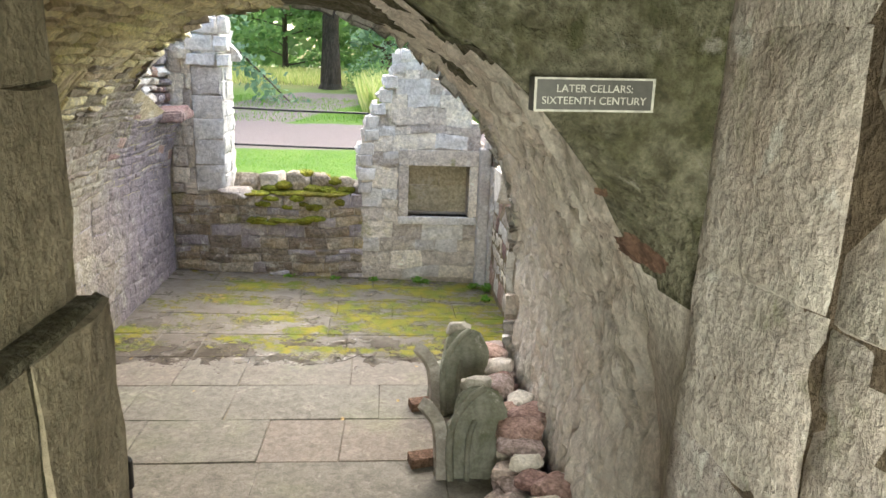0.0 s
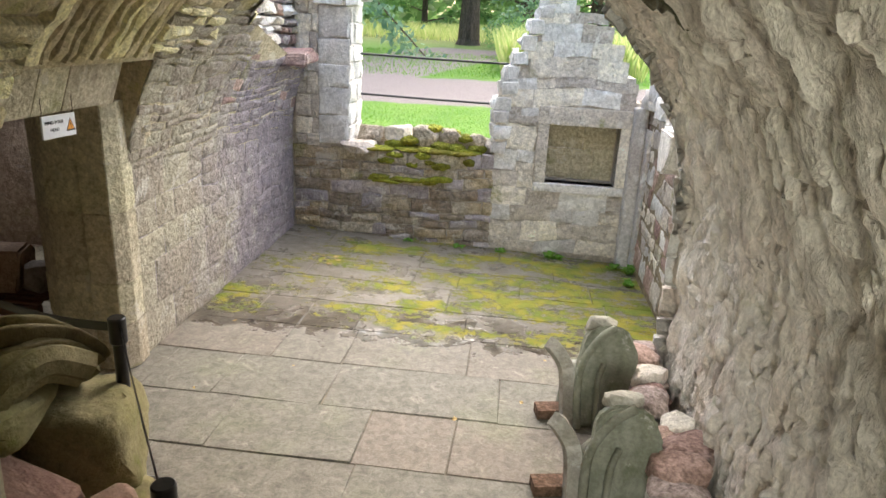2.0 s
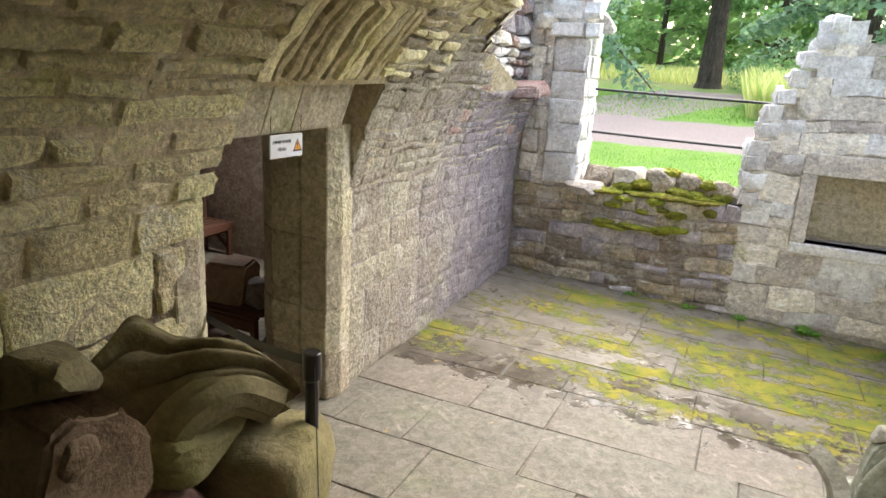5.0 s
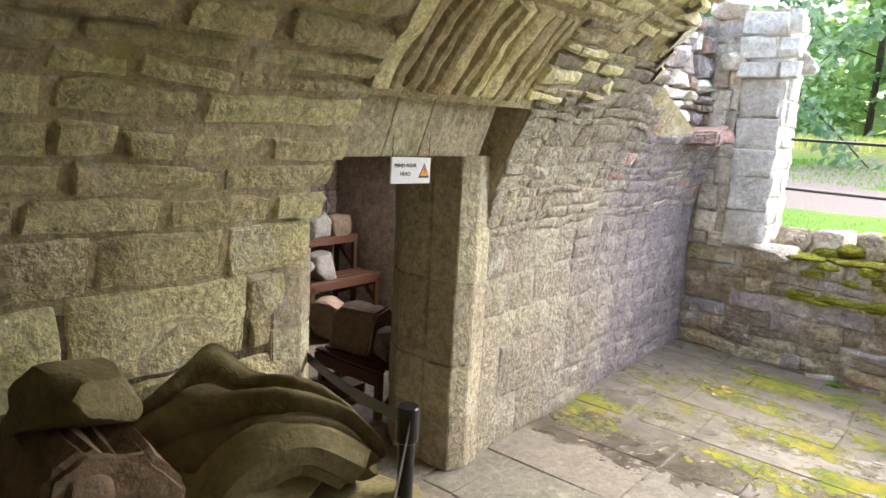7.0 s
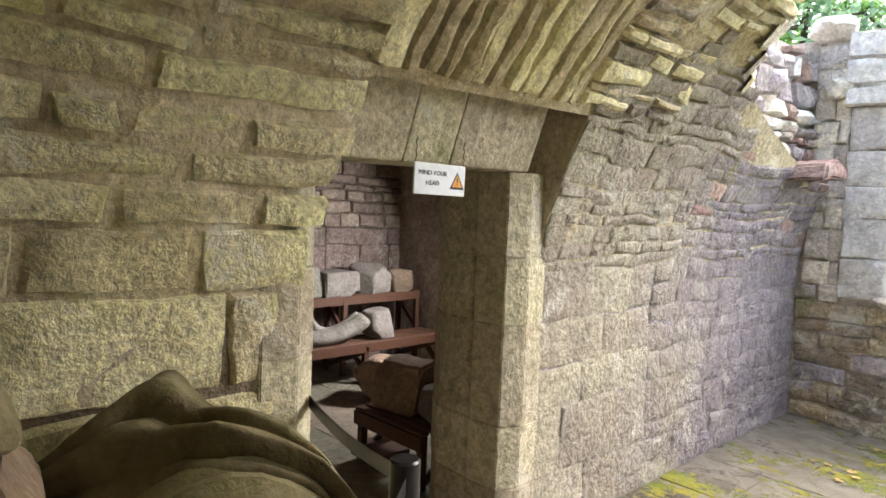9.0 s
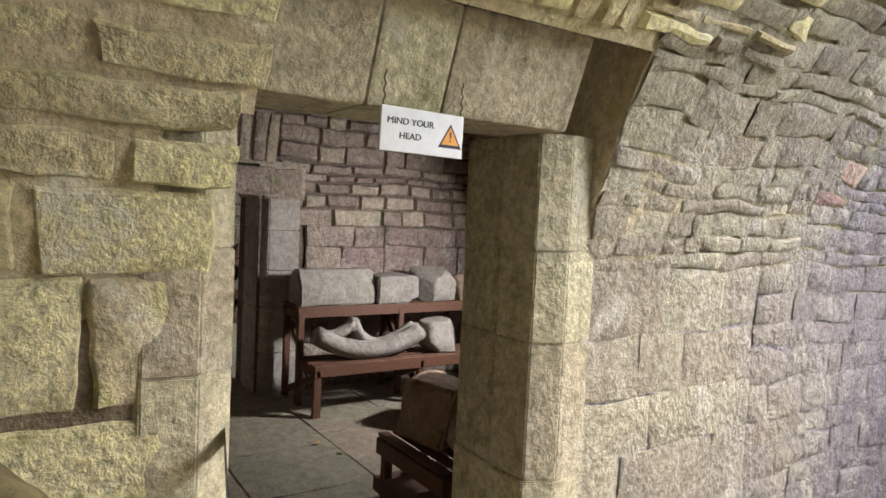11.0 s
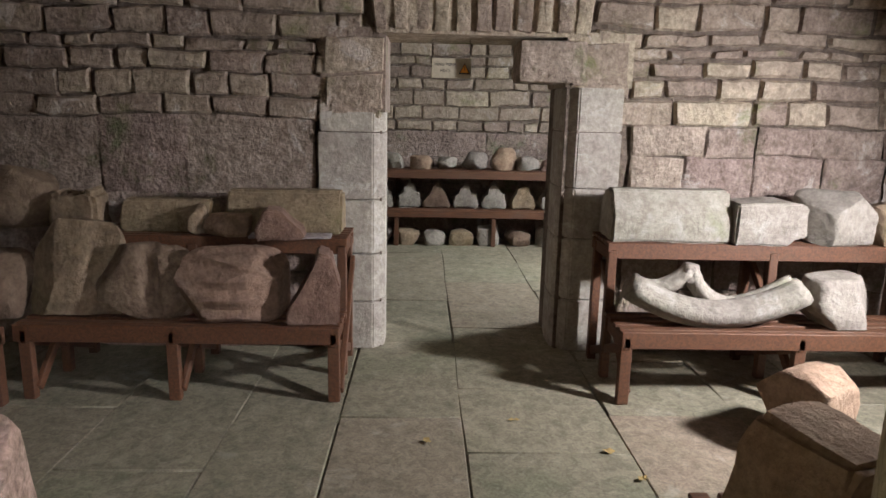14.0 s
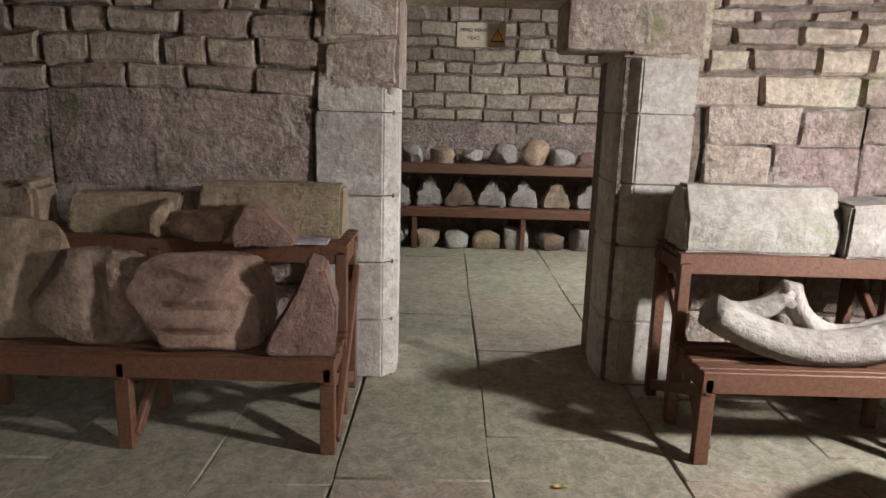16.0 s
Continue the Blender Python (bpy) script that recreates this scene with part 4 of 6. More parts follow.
# dark green above a ragged line near z 2.2, paler tone below
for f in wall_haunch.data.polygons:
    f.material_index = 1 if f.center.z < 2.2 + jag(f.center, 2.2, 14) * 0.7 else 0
md = wall_haunch.modifiers.new("thickness", "SOLIDIFY")
md.thickness, md.offset = 0.12, -1


def haunch_patch(x, z, w, h, seed, label):
    """Bare stone with a ragged outline where the plaster has come away."""
    u0 = min((i / 200 for i in range(201)), key=lambda q: abs(haunch(q, z).x - x))
    wu = w / max(0.05, abs(haunch(1, z).x - haunch(0, z).x))
    u0 = min(u0, 1 - wu / 2)
    def point(a, b):
        p = haunch(u0 + a * wu / 2, z + b * h / 2)
        return p + Vector((0, -0.012 * max(0.0, 1 - math.hypot(a, b)) ** 0.3, 0))
    keep = lambda a, b: math.hypot(a, b) < 0.72 + jag((a, b, seed), 1.6, seed) * 0.75
    ob = new("bare_patch", grid_mesh("bare_patch", steps(-1, 1, 0.05), steps(-1, 1, 0.05), point, M_BROWN, keep))
    ob.parent = wall_haunch
    tagged(ob, label)


haunch_patch(0.39, 2.18, 0.09, 0.13, 1, "bare red-brown stone where plaster fell")
haunch_patch(0.24, 2.36, 0.05, 0.04, 2, "small bare red-brown stone")
haunch_patch(0.41, 1.97, 0.045, 0.04, 3, "small bare red-brown stone")
wall_passage = tagged(part("wall_passage", boxes_bm((0.47, 0.9, -1.2, 2.06, 0.5, 3.4)), M_MORTAR), "pinkish ashlar wall beside the stair", "wall", kind="structure")
masonry(wall_passage, "ashlar_block", flat((0.46, 2.06, 0.75), (0.02, -1, 0), (0, 0, 1), (-1, 0, 0)), 0.0, 2.9, 0.0, 2.45, (0.42, 0.6), (0.5, 0.95), M_PASSR, 0.008, 0.022, -0.008, seed=43, joint=0.006, wave=0.06)
# the unseen rear stretch is added to shade the upper passage walls
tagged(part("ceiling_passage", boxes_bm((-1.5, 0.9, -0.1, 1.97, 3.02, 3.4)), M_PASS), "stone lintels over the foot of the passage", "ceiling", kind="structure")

# ---- the two stone stores ----
W2, W2B = -6.75, -7.32
DD = (4.54, 5.60, 1.88)
wall_store = tagged(new("wall_store"), "coursed rubble wall between the two stores", "wall", kind="structure")
part("core", boxes_bm((W2B, W2 - 0.03, 0.6, DD[0] - 0.02, -0.2, 3.4), (W2B, W2 - 0.03, DD[1] + 0.02, 8.6, -0.2, 3.4), (W2B, W2 - 0.03, DD[0] - 0.02, DD[1] + 0.02, 2.36, 3.4)), M_ROOMM, wall_store)
st = flat((W2, 0, 0), (0, 1, 0), (0, 0, 1), (1, 0, 0))
masonry(wall_store, "coursed_stone", st, 2.0, DD[0] - 0.02, 1.42, 2.75, (0.1, 0.2), (0.2, 0.46), M_ROOM, 0.007, 0.03, 0.012, holes=[(4.42, 5.76, 1.88, 2.36)], seed=51, joint=0.022)
masonry(wall_store, "coursed_stone", st, DD[1] + 0.1, 8.2, 1.42, 2.75, (0.08, 0.16), (0.2, 0.5), M_ROOM, 0.007, 0.03, 0.012, holes=[(4.42, 5.76, 1.88, 2.36)], seed=52)
masonry(wall_store, "coursed_stone", st, DD[0] - 0.02, DD[1] + 0.1, 2.36, 2.75, (0.1, 0.18), (0.2, 0.4), M_ROOM, 0.007, 0.03, 0.012, seed=53)
masonry(wall_store, "large_stone", st, 2.0, DD[0] - 0.42, 0.0, 1.42, (0.3, 0.5), (0.5, 0.9), M_ROOMP, 0.003, 0.035, 0.001, seed=54, joint=0.001)
masonry(wall_store, "large_stone", st, DD[1] + 0.42, 8.2, 0.0, 1.42, (0.14, 0.3), (0.25, 0.55), M_ROOMP, 0.006, 0.035, 0.006, seed=55, joint=0.012)
# voussoirs of the flat relieving arch
for k in range(11):
    y = 4.46 + k * 0.117
    fl = flat((W2 + 0.02, y, 1.93), (0, 1, 0), (0, (k - 5) * 0.012, 1), (1, 0, 0))
    vs, fs = stone_piece(fl, 0.006, 0.106, 0.0, 0.42 + RS.uniform(-0.02, 0.03), 0.03, 0.03, 880 + k)
    new("voussoir", mesh_of("voussoir", vs, fs, M_ROOM, True)).parent = wall_store
part("arch_soffit", boxes_bm((W2B, W2 + 0.02, DD[0] - 0.05, DD[1] + 0.1, 1.92, 2.36)), M_ROOM, wall_store)
part("corbel_stone", boxes_bm((W2 - 0.3, W2 + 0.05, 5.32, 5.72, 1.66, 1.9), bevel=0.03), M_ROOMP, wall_store)
door_2 = tagged(new("door_2"), "open inner doorway with pale dressed jambs", "doorway", kind="structure")
for side in (0, 1):
    z = 0.0
    r = random.Random(60 + side)
    top = 1.47 if side == 0 else 1.64
    while z < top - 0.01:
        h = min(r.uniform(0.26, 0.42), top - z)
        if top - z - h < 0.12:
            h = top - z
        e = r.uniform(0.32, 0.42)
        y0, sg = (DD[0], -1) if side == 0 else (DD[1], 1)
        c = 0.05 if side == 0 else 0.07
        pl = [(W2B - 0.02, y0 + sg * 0.04), (W2 - 0.25, y0), (W2 - c, y0), (W2 + 0.02, y0 + sg * (c + 0.02)), (W2 + 0.025, y0 + sg * e), (W2B - 0.02, y0 + sg * e)]
        bm = bmesh.new()
        lo = [bm.verts.new((x, y, z + 0.003)) for x, y in pl]
        hi = [bm.verts.new((x, y, z + h - 0.003)) for x, y in pl]
        bm.faces.new(lo), bm.faces.new(hi[::-1])
        for i in range(len(pl)):
            bm.faces.new((lo[i], lo[(i + 1) % len(pl)], hi[(i + 1) % len(pl)], hi[i]))
        bmesh.ops.bevel(bm, geom=bm.edges[:], offset=0.008, segments=2, affect="EDGES")
        part("jamb_stone", bm, M_DRESS, door_2)
        z += h
    masonry(door_2, "upper_jamb", flat((W2 + 0.0, DD[0] - 0.36 if side == 0 else DD[1] + 0.02, 0), (0, 1, 0), (0, 0, 1), (1, 0, 0)), 0.0, 0.36, top, 1.9, (0.18, 0.24), (0.3, 0.4), M_ROOM, 0.04, 0.04, 0.01, seed=63 + side)
    part("upper_jamb_core", boxes_bm((W2B, W2, DD[0] - 0.38, DD[0] + 0.0, top, 1.95) if side == 0 else (W2B, W2, DD[1], DD[1] + 0.4, top, 1.95)), M_ROOM, door_2)

wall_back = tagged(part("wall_back", boxes_bm((-11.2, -10.62, 1.0, 8.6, -0.2, 3.4)), M_ROOMM), "rear rubble wall of the end store", "wall", kind="structure")
masonry(wall_back, "coursed_stone", flat((-10.6, 0, 0), (0, 1, 0), (0, 0, 1), (1, 0, 0)), 2.6, 7.6, 1.25, 2.5, (0.1, 0.2), (0.2, 0.55), M_ROOM, 0.025, 0.03, 0.012, seed=71)
masonry(wall_back, "large_stone", flat((-10.6, 0, 0), (0, 1, 0), (0, 0, 1), (1, 0, 0)), 2.6, 7.6, 0.0, 1.25, (0.3, 0.45), (0.5, 1.1), M_ROOMP, 0.004, 0.04, 0.004, seed=72, joint=0.006)
WINS = [(-5.1, -4.6), (-8.8, -8.2)]
north_bits = []
xs = [-11.2, WINS[1][0], WINS[1][1], WINS[0][0], WINS[0][1], -3.67]
for i, (a, b) in enumerate(zip(xs, xs[1:])):
    north_bits += [(a, b, 7.75, 8.15, -0.2, 3.4)] if i % 2 == 0 else [(a, b, 7.75, 8.15, -0.2, 1.3), (a, b, 7.75, 8.15, 2.05, 3.4)]
tagged(part("wall_store_north", boxes_bm(*north_bits), M_ROOM), "north wall of the stores with small high windows", "wall", kind="structure")
tagged(part("wall_store_south", boxes_bm((-11.2, -3.67, 0.6, 1.0, -0.2, 3.4)), M_ROOM), "south wall of the stores", "wall", kind="structure")
inner_w = tagged(part("wall_store_east", boxes_bm((-3.75, -3.68, 0.6, D_S - 0.5, -0.2, 3.4), (-3.75, -3.68, D_N + 0.3, 8.6, -0.2, 3.4), (-3.75, -3.68, D_S - 0.5, D_N + 0.3, 2.1, 3.4)), M_ROOM), "inner face of the cellar wall", "wall", kind="structure")


def store_vault(name, xa, xb):
    xm, a = (xa + xb) / 2, (xb - xa) / 2
    f = lambda u, y: Vector((xm - a * math.cos(u) , y, 2.45 + 0.75 * math.sin(u) + jag((u, y, 0), 3, 2) * 0.05))
    ob = new(name, grid_mesh(name, steps(0, math.pi, 0.13), steps(0.8, 8.5, 0.2), f, M_ROOM))
    m = ob.modifiers.new("thickness", "SOLIDIFY")
    m.thickness, m.offset = 0.25, 1
    tagged(ob, "low rubble vault over a stone store", "vault", kind="structure")


store_vault("ceiling_store", -6.8, -3.6)
store_vault("ceiling_end_store", -10.7, -7.2)

# ---- ground outside ----
def gz(x, y):
    return 1.02 + 0.95 * max(0, min(1, (y - 12) / 20)) + max(0, y - 32) * 0.012 + jag((x, y, 0), 0.12, 3) * 0.15 * max(0, min(1, (y - 11) / 6))


gv, gf = [], []
gx = [-900, -300, -120, -60, -35] + steps(-22, 22, 1.0) + [35, 60, 120, 300, 900]
gy = [-900, -300, -80, -20, -1.2, 9.7] + steps(10.4, 46, 0.8) + [60, 90, 150, 300, 900]
gx = sorted(set([round(v, 3) for v in gx if not -11.5 < v < 1.8] + [-11.2, 1.55] + [round(v, 3) for v in steps(-10.5, 1.0, 0.9)]))
for y in gy:
    for x in gx:
        gv.append((x, y, gz(x, min(y, 60)) if y > 0 else 1.02))
Wg = len(gx)
for j in range(len(gy) - 1):
    for i in range(Wg - 1):
        cx, cy = (gx[i] + gx[i + 1]) / 2, (gy[j] + gy[j + 1]) / 2
        if -11.2 < cx < 1.55 and -1.2 < cy < 9.7:
            continue
        gf.append((j * Wg + i, j * Wg + i + 1, (j + 1) * Wg + i + 1, (j + 1) * Wg + i))
ground = tagged(new("ground", mesh_of("ground", gv, gf, M_GROUND, True)), "mown lawn with a pinkish gravel path", "lawn", kind="structure")

# ---- shapes of loose stones ----
def rock_bm(sx, sy, sz, seed, n=6.0, rough=0.12, sub=4):
    """A broken block that rests on z = 0: a rounded box with a worn, chipped surface."""
    bm = bmesh.new()
    bmesh.ops.create_icosphere(bm, subdivisions=sub, radius=1)
    r = random.Random(seed)
    sh = (r.uniform(-0.25, 0.25), r.uniform(-0.25, 0.25))
    cutters = []
    for _ in range(int(4 + rough * 60)):
        nn = Vector((r.gauss(0, 1), r.gauss(0, 1), r.gauss(0.2, 0.8))).normalized()
        cutters.append((nn, r.uniform(0.86, 1.12)))
    for v in bm.verts:
        p = v.co.normalized()
        k = 1 / (abs(p.x) ** n + abs(p.y) ** n + abs(p.z) ** n) ** (1 / n)
        k *= 1.05 + jag(p, 1.3, seed) * rough * 1.6
        q = p * k
        q.x += sh[0] * q.z * 0.5
        q.y += sh[1] * q.z * 0.5
        for nn, dd in cutters:
            e = q.dot(nn) - dd
            if e > 0:
                q -= nn * e
        q += p * (jag(p, 7, seed) * rough * 0.16 + jag(p, 16, seed) * rough * 0.1)
        v.co = (q.x * sx / 2, q.y * sy / 2, max(0.0, q.z * 0.5 + 0.47) * sz)
    return bm


def prism_bm(pts, depth, bevel=0.01, rough=0.006, seed=1, cuts=3):
    """An outline in (y, z) pushed along x from 0 to depth, arrises worn."""
    bm = bmesh.new()
    a = [bm.verts.new((0, y, z)) for y, z in pts]
    b = [bm.verts.new((depth, y, z)) for y, z in pts]
    bm.faces.new(a[::-1]), bm.faces.new(b)
    for i in range(len(pts)):
        j = (i + 1) % len(pts)
        bm.faces.new((a[i], a[j], b[j], b[i]))
    bmesh.ops.bevel(bm, geom=bm.edges[:], offset=bevel, segments=2, affect="EDGES", clamp_overlap=True)
    bmesh.ops.triangulate(bm, faces=[f for f in bm.faces if len(f.verts) > 4])
    bmesh.ops.subdivide_edges(bm, edges=[e for e in bm.edges if e.calc_length() > 0.06], cuts=cuts - 1, use_grid_fill=True)
    for v in bm.verts:
        v.co += Vector((jag(v.co, 7, seed), jag(v.co, 7, seed + 5), jag(v.co, 7, seed + 9))) * rough * 2.5
    return bm


def sweep_bm(path, section, twist=0.0, up=(0, 0, 1)):
    """A moulded section (a, b) swept along a path of points."""
    bm = bmesh.new()
    rings = []
    upv = Vector(up)
    for i, p in enumerate(path):
        d = (Vector(path[min(i + 1, len(path) - 1)]) - Vector(path[max(0, i - 1)])).normalized()
        s = d.cross(upv).normalized()
        w = s.cross(d)
        rings.append([bm.verts.new(Vector(p) + s * a + w * b) for a, b in section])
    n = len(section)
    for a, b in zip(rings, rings[1:]):
        for k in range(n):
            bm.faces.new((a[k], a[(k + 1) % n], b[(k + 1) % n], b[k]))
    bm.faces.new(rings[0][::-1]), bm.faces.new(rings[-1])
    return bm


def merged(*bms):
    """One bmesh out of several."""
    out = bmesh.new()
    for b in bms:
        me = bpy.data.meshes.new("piece")
        b.to_mesh(me)
        b.free()
        out.from_mesh(me)
        bpy.data.meshes.remove(me)
    return out


def moved(bm, m):
    bmesh.ops.transform(bm, matrix=m, verts=bm.verts)
    return bm


def lone(name, bm, mat, m, label, category, group=""):
    """A thing of one piece."""
    ob = part(name, bm, mat, smooth=True)
    ob.matrix_world = m
    return tagged(ob, label, category, group)


def loose(x, y, z, sx, sy, sz, seed, mat, label, turn=0, n=4.0, rough=0.12, name="carved_stone", category="stone", group="", tilt=0, sub=4):
    return lone(name, rock_bm(sx, sy, sz, seed, n * 1.7, rough, sub), mat, pose(x, y, z, tilt, 0, turn), label, category, group)


# ---- stone pile by the west wall ----
PILE = "stone pile by the cellar wall"
loose(-2.62, 2.75, 0.0, 0.75, 0.7, 0.85, 1, M_CARVED, "large rough brown block at the bottom of the stone pile", 8, 6, 0.07, group=PILE)
loose(-2.55, 3.38, 0.0, 0.8, 0.56, 0.74, 2, M_CARVEDR, "broad reddish block carrying other carved stones", -6, 6, 0.07, group=PILE)
loose(-2.15, 2.95, 0.0, 0.55, 0.6, 0.66, 3, M_PILE, "worn square block low in the pile", 14, 5, 0.09, group=PILE)
loose(-2.45, 3.98, 0.0, 0.62, 0.55, 0.74, 4, M_PILE, "pale green-stained broken block under the rib stone", 20, 5, 0.12, group=PILE)
loose(-2.05, 3.45, 0.0, 0.45, 0.42, 0.52, 5, M_CARVEDR, "reddish block leaning against the pile", 30, 4, 0.1, group=PILE)
loose(-2.1, 3.8, 0.0, 0.35, 0.3, 0.3, 6, M_PILE, "small rough stone at the foot of the pile", 50, 3, 0.15, group=PILE)
cap = [(-0.17, 0), (0.17, 0), (0.2, 0.08), (0.19, 0.26), (0.1, 0.4), (0.02, 0.36), (-0.05, 0.42), (-0.14, 0.38), (-0.2, 0.2)]
capital = thing("carved_capital", "weathered brown carved capital resting on the pile", "carved stone", (-2.85, 3.2, 0.8), PILE, turn=-8)
part("block", prism_bm(cap, 0.5, 0.02, 0.014, 4), M_CARVED, capital, smooth=True)
part("abacus", moved(prism_bm([(-0.2, 0), (0.2, 0), (0.21, 0.06), (-0.21, 0.06)], 0.46, 0.015, 0.008, 6), Matrix.Translation((0.02, 0.0, 0.0))), M_CARVED, capital, smooth=True)
part("volute", moved(rock_bm(0.12, 0.14, 0.14, 41, 3, 0.1), Matrix.Translation((0.48, -0.06, 0.22))), M_CARVED, capital, smooth=True)
loose(-2.62, 3.16, 1.19, 0.3, 0.24, 0.17, 8, M_PILE, "small mossy stone lying on top of a capital", 20, 3.5, 0.16, group=PILE)
# rib springer: a spine and two curved, moulded ribs
sec = [(-0.1, -0.09), (-0.12, 0.02), (-0.08, 0.05), (-0.07, 0.09), (0, 0.12), (0.07, 0.09), (0.08, 0.05), (0.12, 0.02), (0.1, -0.09)]
spr = thing("rib_springer", "green-stained vault rib springer with curved mouldings on the pile", "carved stone", (-2.62, 3.65, 0.72), PILE)
def bend(pts, t):
    """A smooth line through points, t from 0 to 1."""
    k = min(len(pts) - 2, int(t * (len(pts) - 1)))
    f = t * (len(pts) - 1) - k
    p = [Vector(pts[max(0, min(len(pts) - 1, k + d))]) for d in (-1, 0, 1, 2)]
    return 0.5 * (2 * p[1] + (p[2] - p[0]) * f + (2 * p[0] - 5 * p[1] + 4 * p[2] - p[3]) * f * f + (3 * p[1] - p[0] - 3 * p[2] + p[3]) * f ** 3)


def moulded_block(crest, foot, back, rolls, depth, seed, nv=40, nu=44):
    """A stone between a crest line and a foot line, its front worked into rolls and hollows along its length."""
    bm = bmesh.new()
    rings = []
    for j in range(nv + 1):
        t = j / nv
        c, f, b = bend(crest, t), bend(foot, t), bend(back, t)
        along = (bend(crest, min(1, t + 0.02)) - bend(crest, max(0, t - 0.02))).normalized()
        out = (f - c).cross(along).normalized()
        out = out if out.y < 0 or out.x > 0.5 else -out
        ring = []
        for i in range(nu + 1):
            u = i / nu
            p = c.lerp(f, u) + out * (0.09 * math.sin(math.pi * u) + depth * (abs(math.sin(math.pi * rolls * u)) ** 0.7 - 0.5) * min(1, 8 * u, 8 * (1 - u)))
            p += Vector((jag(p, 4, seed), jag(p, 4, seed + 3), jag(p, 5, seed + 6))) * 0.03 + Vector((jag(p, 18, seed), 0, jag(p, 18, seed + 2))) * 0.008
            ring.append(bm.verts.new(p))
        ring += [bm.verts.new(f.lerp(b, k / 4) - Vector((0, 0, 0.015))) for k in range(1, 5)] + [bm.verts.new(b.lerp(c, k / 4)) for k in range(1, 4)]
        rings.append(ring)
    n = len(rings[0])
    for a, b in zip(rings, rings[1:]):
        for k in range(n):
            bm.faces.new((a[k], a[(k + 1) % n], b[(k + 1) % n], b[k]))
    bm.faces.new(rings[0][::-1]), bm.faces.new(rings[-1])
    return bm


part("upper_mouldings", moulded_block([(-0.33, -0.2, 0.26), (-0.3, -0.03, 0.4), (-0.27, 0.11, 0.5), (-0.08, 0.15, 0.43), (0.1, 0.2, 0.45), (0.22, 0.28, 0.36), (0.34, 0.34, 0.2)],
                             [(-0.2, -0.3, 0.1), (-0.1, -0.24, 0.1), (0.02, -0.2, 0.13), (0.12, -0.12, 0.22), (0.22, 0.0, 0.3), (0.3, 0.16, 0.28), (0.36, 0.32, 0.16)],
                             [(-0.36, 0.1, 0.0), (-0.34, 0.24, 0.02), (-0.3, 0.3, 0.02), (-0.15, 0.36, 0.02), (0.05, 0.42, 0.02), (0.2, 0.42, 0.02), (0.32, 0.4, 0.1)], 3, 0.06, 3), M_PILE, spr, smooth=True)
part("front_rib", sweep_bm([bend([(0.1, -0.16, 0.0), (0.14, -0.14, 0.14), (0.2, -0.06, 0.26), (0.27, 0.1, 0.3), (0.33, 0.26, 0.2)], k / 16) for k in range(17)], [(a * 0.85, c * 0.8) for a, c in sec], up=(0.8, -0.5, 0.3)), M_PILE, spr, smooth=True)
part("bed", moved(rock_bm(0.6, 0.6, 0.22, 45, 7, 0.08), Matrix.Translation((-0.02, 0.08, 0.0))), M_PILE, spr, smooth=True)

# ---- carved stones and rubble by the east wall ----
def upright_carving(x, y, h, seed, turn, lean):
    """A moulded jamb stone leaning back on the rubble: dark mossy face with an arched head, pale roll and fillet on one side."""
    base = thing("carved_upright", "mossy grey carved upright stone with an arched head", "carved stone", group="carved uprights by the east wall")
    base.matrix_world = pose(x, y, fz(x, y), -lean, 0, turn)
    left = [(-0.12, 0.0), (-0.13, h * 0.45), (-0.1, h * 0.7)]
    head = [(-0.1 + 0.17 * (1 - math.cos(k * math.pi / 10)), h * 0.72 + h * 0.24 * math.sin(k * math.pi / 10) ** 0.8) for k in range(1, 10)]
    body = [(0.16, 0.0), *left[:1], *left[1:], *head, (0.26, h * 0.66), (0.2, h * 0.35)]
    part("body", moved(prism_bm(body, 0.2, 0.018, 0.01, seed), pose(0, 0.2, 0, 0, 0, 90) @ Matrix.Diagonal((-1, -1, 1, 1))), M_STATUE, base, smooth=True)
    round_sec = lambda k: [(k * math.cos(q * math.pi / 5), k * math.sin(q * math.pi / 5)) for q in range(10)]
    edge = [bend([(-0.13, -0.02, 0.0), (-0.14, -0.03, h * 0.35), (-0.11, -0.02, h * 0.6), (0.0, -0.01, h * 0.83), (0.1, 0.0, h * 0.93)], k / 14) for k in range(15)]
    part("roll", sweep_bm(edge, round_sec(0.026), up=(0, 1, 0)), M_STATUE, base, "rounded moulding round the head", True)
    fin = [bend([(-0.19, 0.02, 0.0), (-0.2, 0.02, h * 0.35), (-0.22, 0.02, h * 0.55), (-0.29, 0.03, h * 0.7), (-0.33, 0.06, h * 0.74)], k / 14) for k in range(15)]
    part("fillet", sweep_bm(fin, [(-0.05, -0.03), (-0.05, 0.05), (-0.02, 0.08), (0.03, 0.08), (0.05, 0.02), (0.03, -0.04)], up=(0, 1, 0)), M_FIN, base, "pale curved moulding", True)
    inner = [bend([(-0.02, -0.012, 0.0), (-0.01, -0.016, h * 0.4), (0.03, -0.012, h * 0.6)], k / 8) for k in range(9)]
    part("roll", sweep_bm(inner, round_sec(0.02), up=(0, 1, 0)), M_STATUE, base, smooth=True)
    part("stump", moved(rock_bm(0.2, 0.17, 0.1, seed + 3, 7, 0.14), Matrix.Translation((0.04, 0.12, h * 0.9))), M_FIN, base, "broken pale stump on the head", True)
    part("back", moved(rock_bm(0.42, 0.3, h * 0.6, seed + 5, 6, 0.12), Matrix.Translation((0.0, 0.3, 0.0))), M_STATUE, base, smooth=True)
    return base


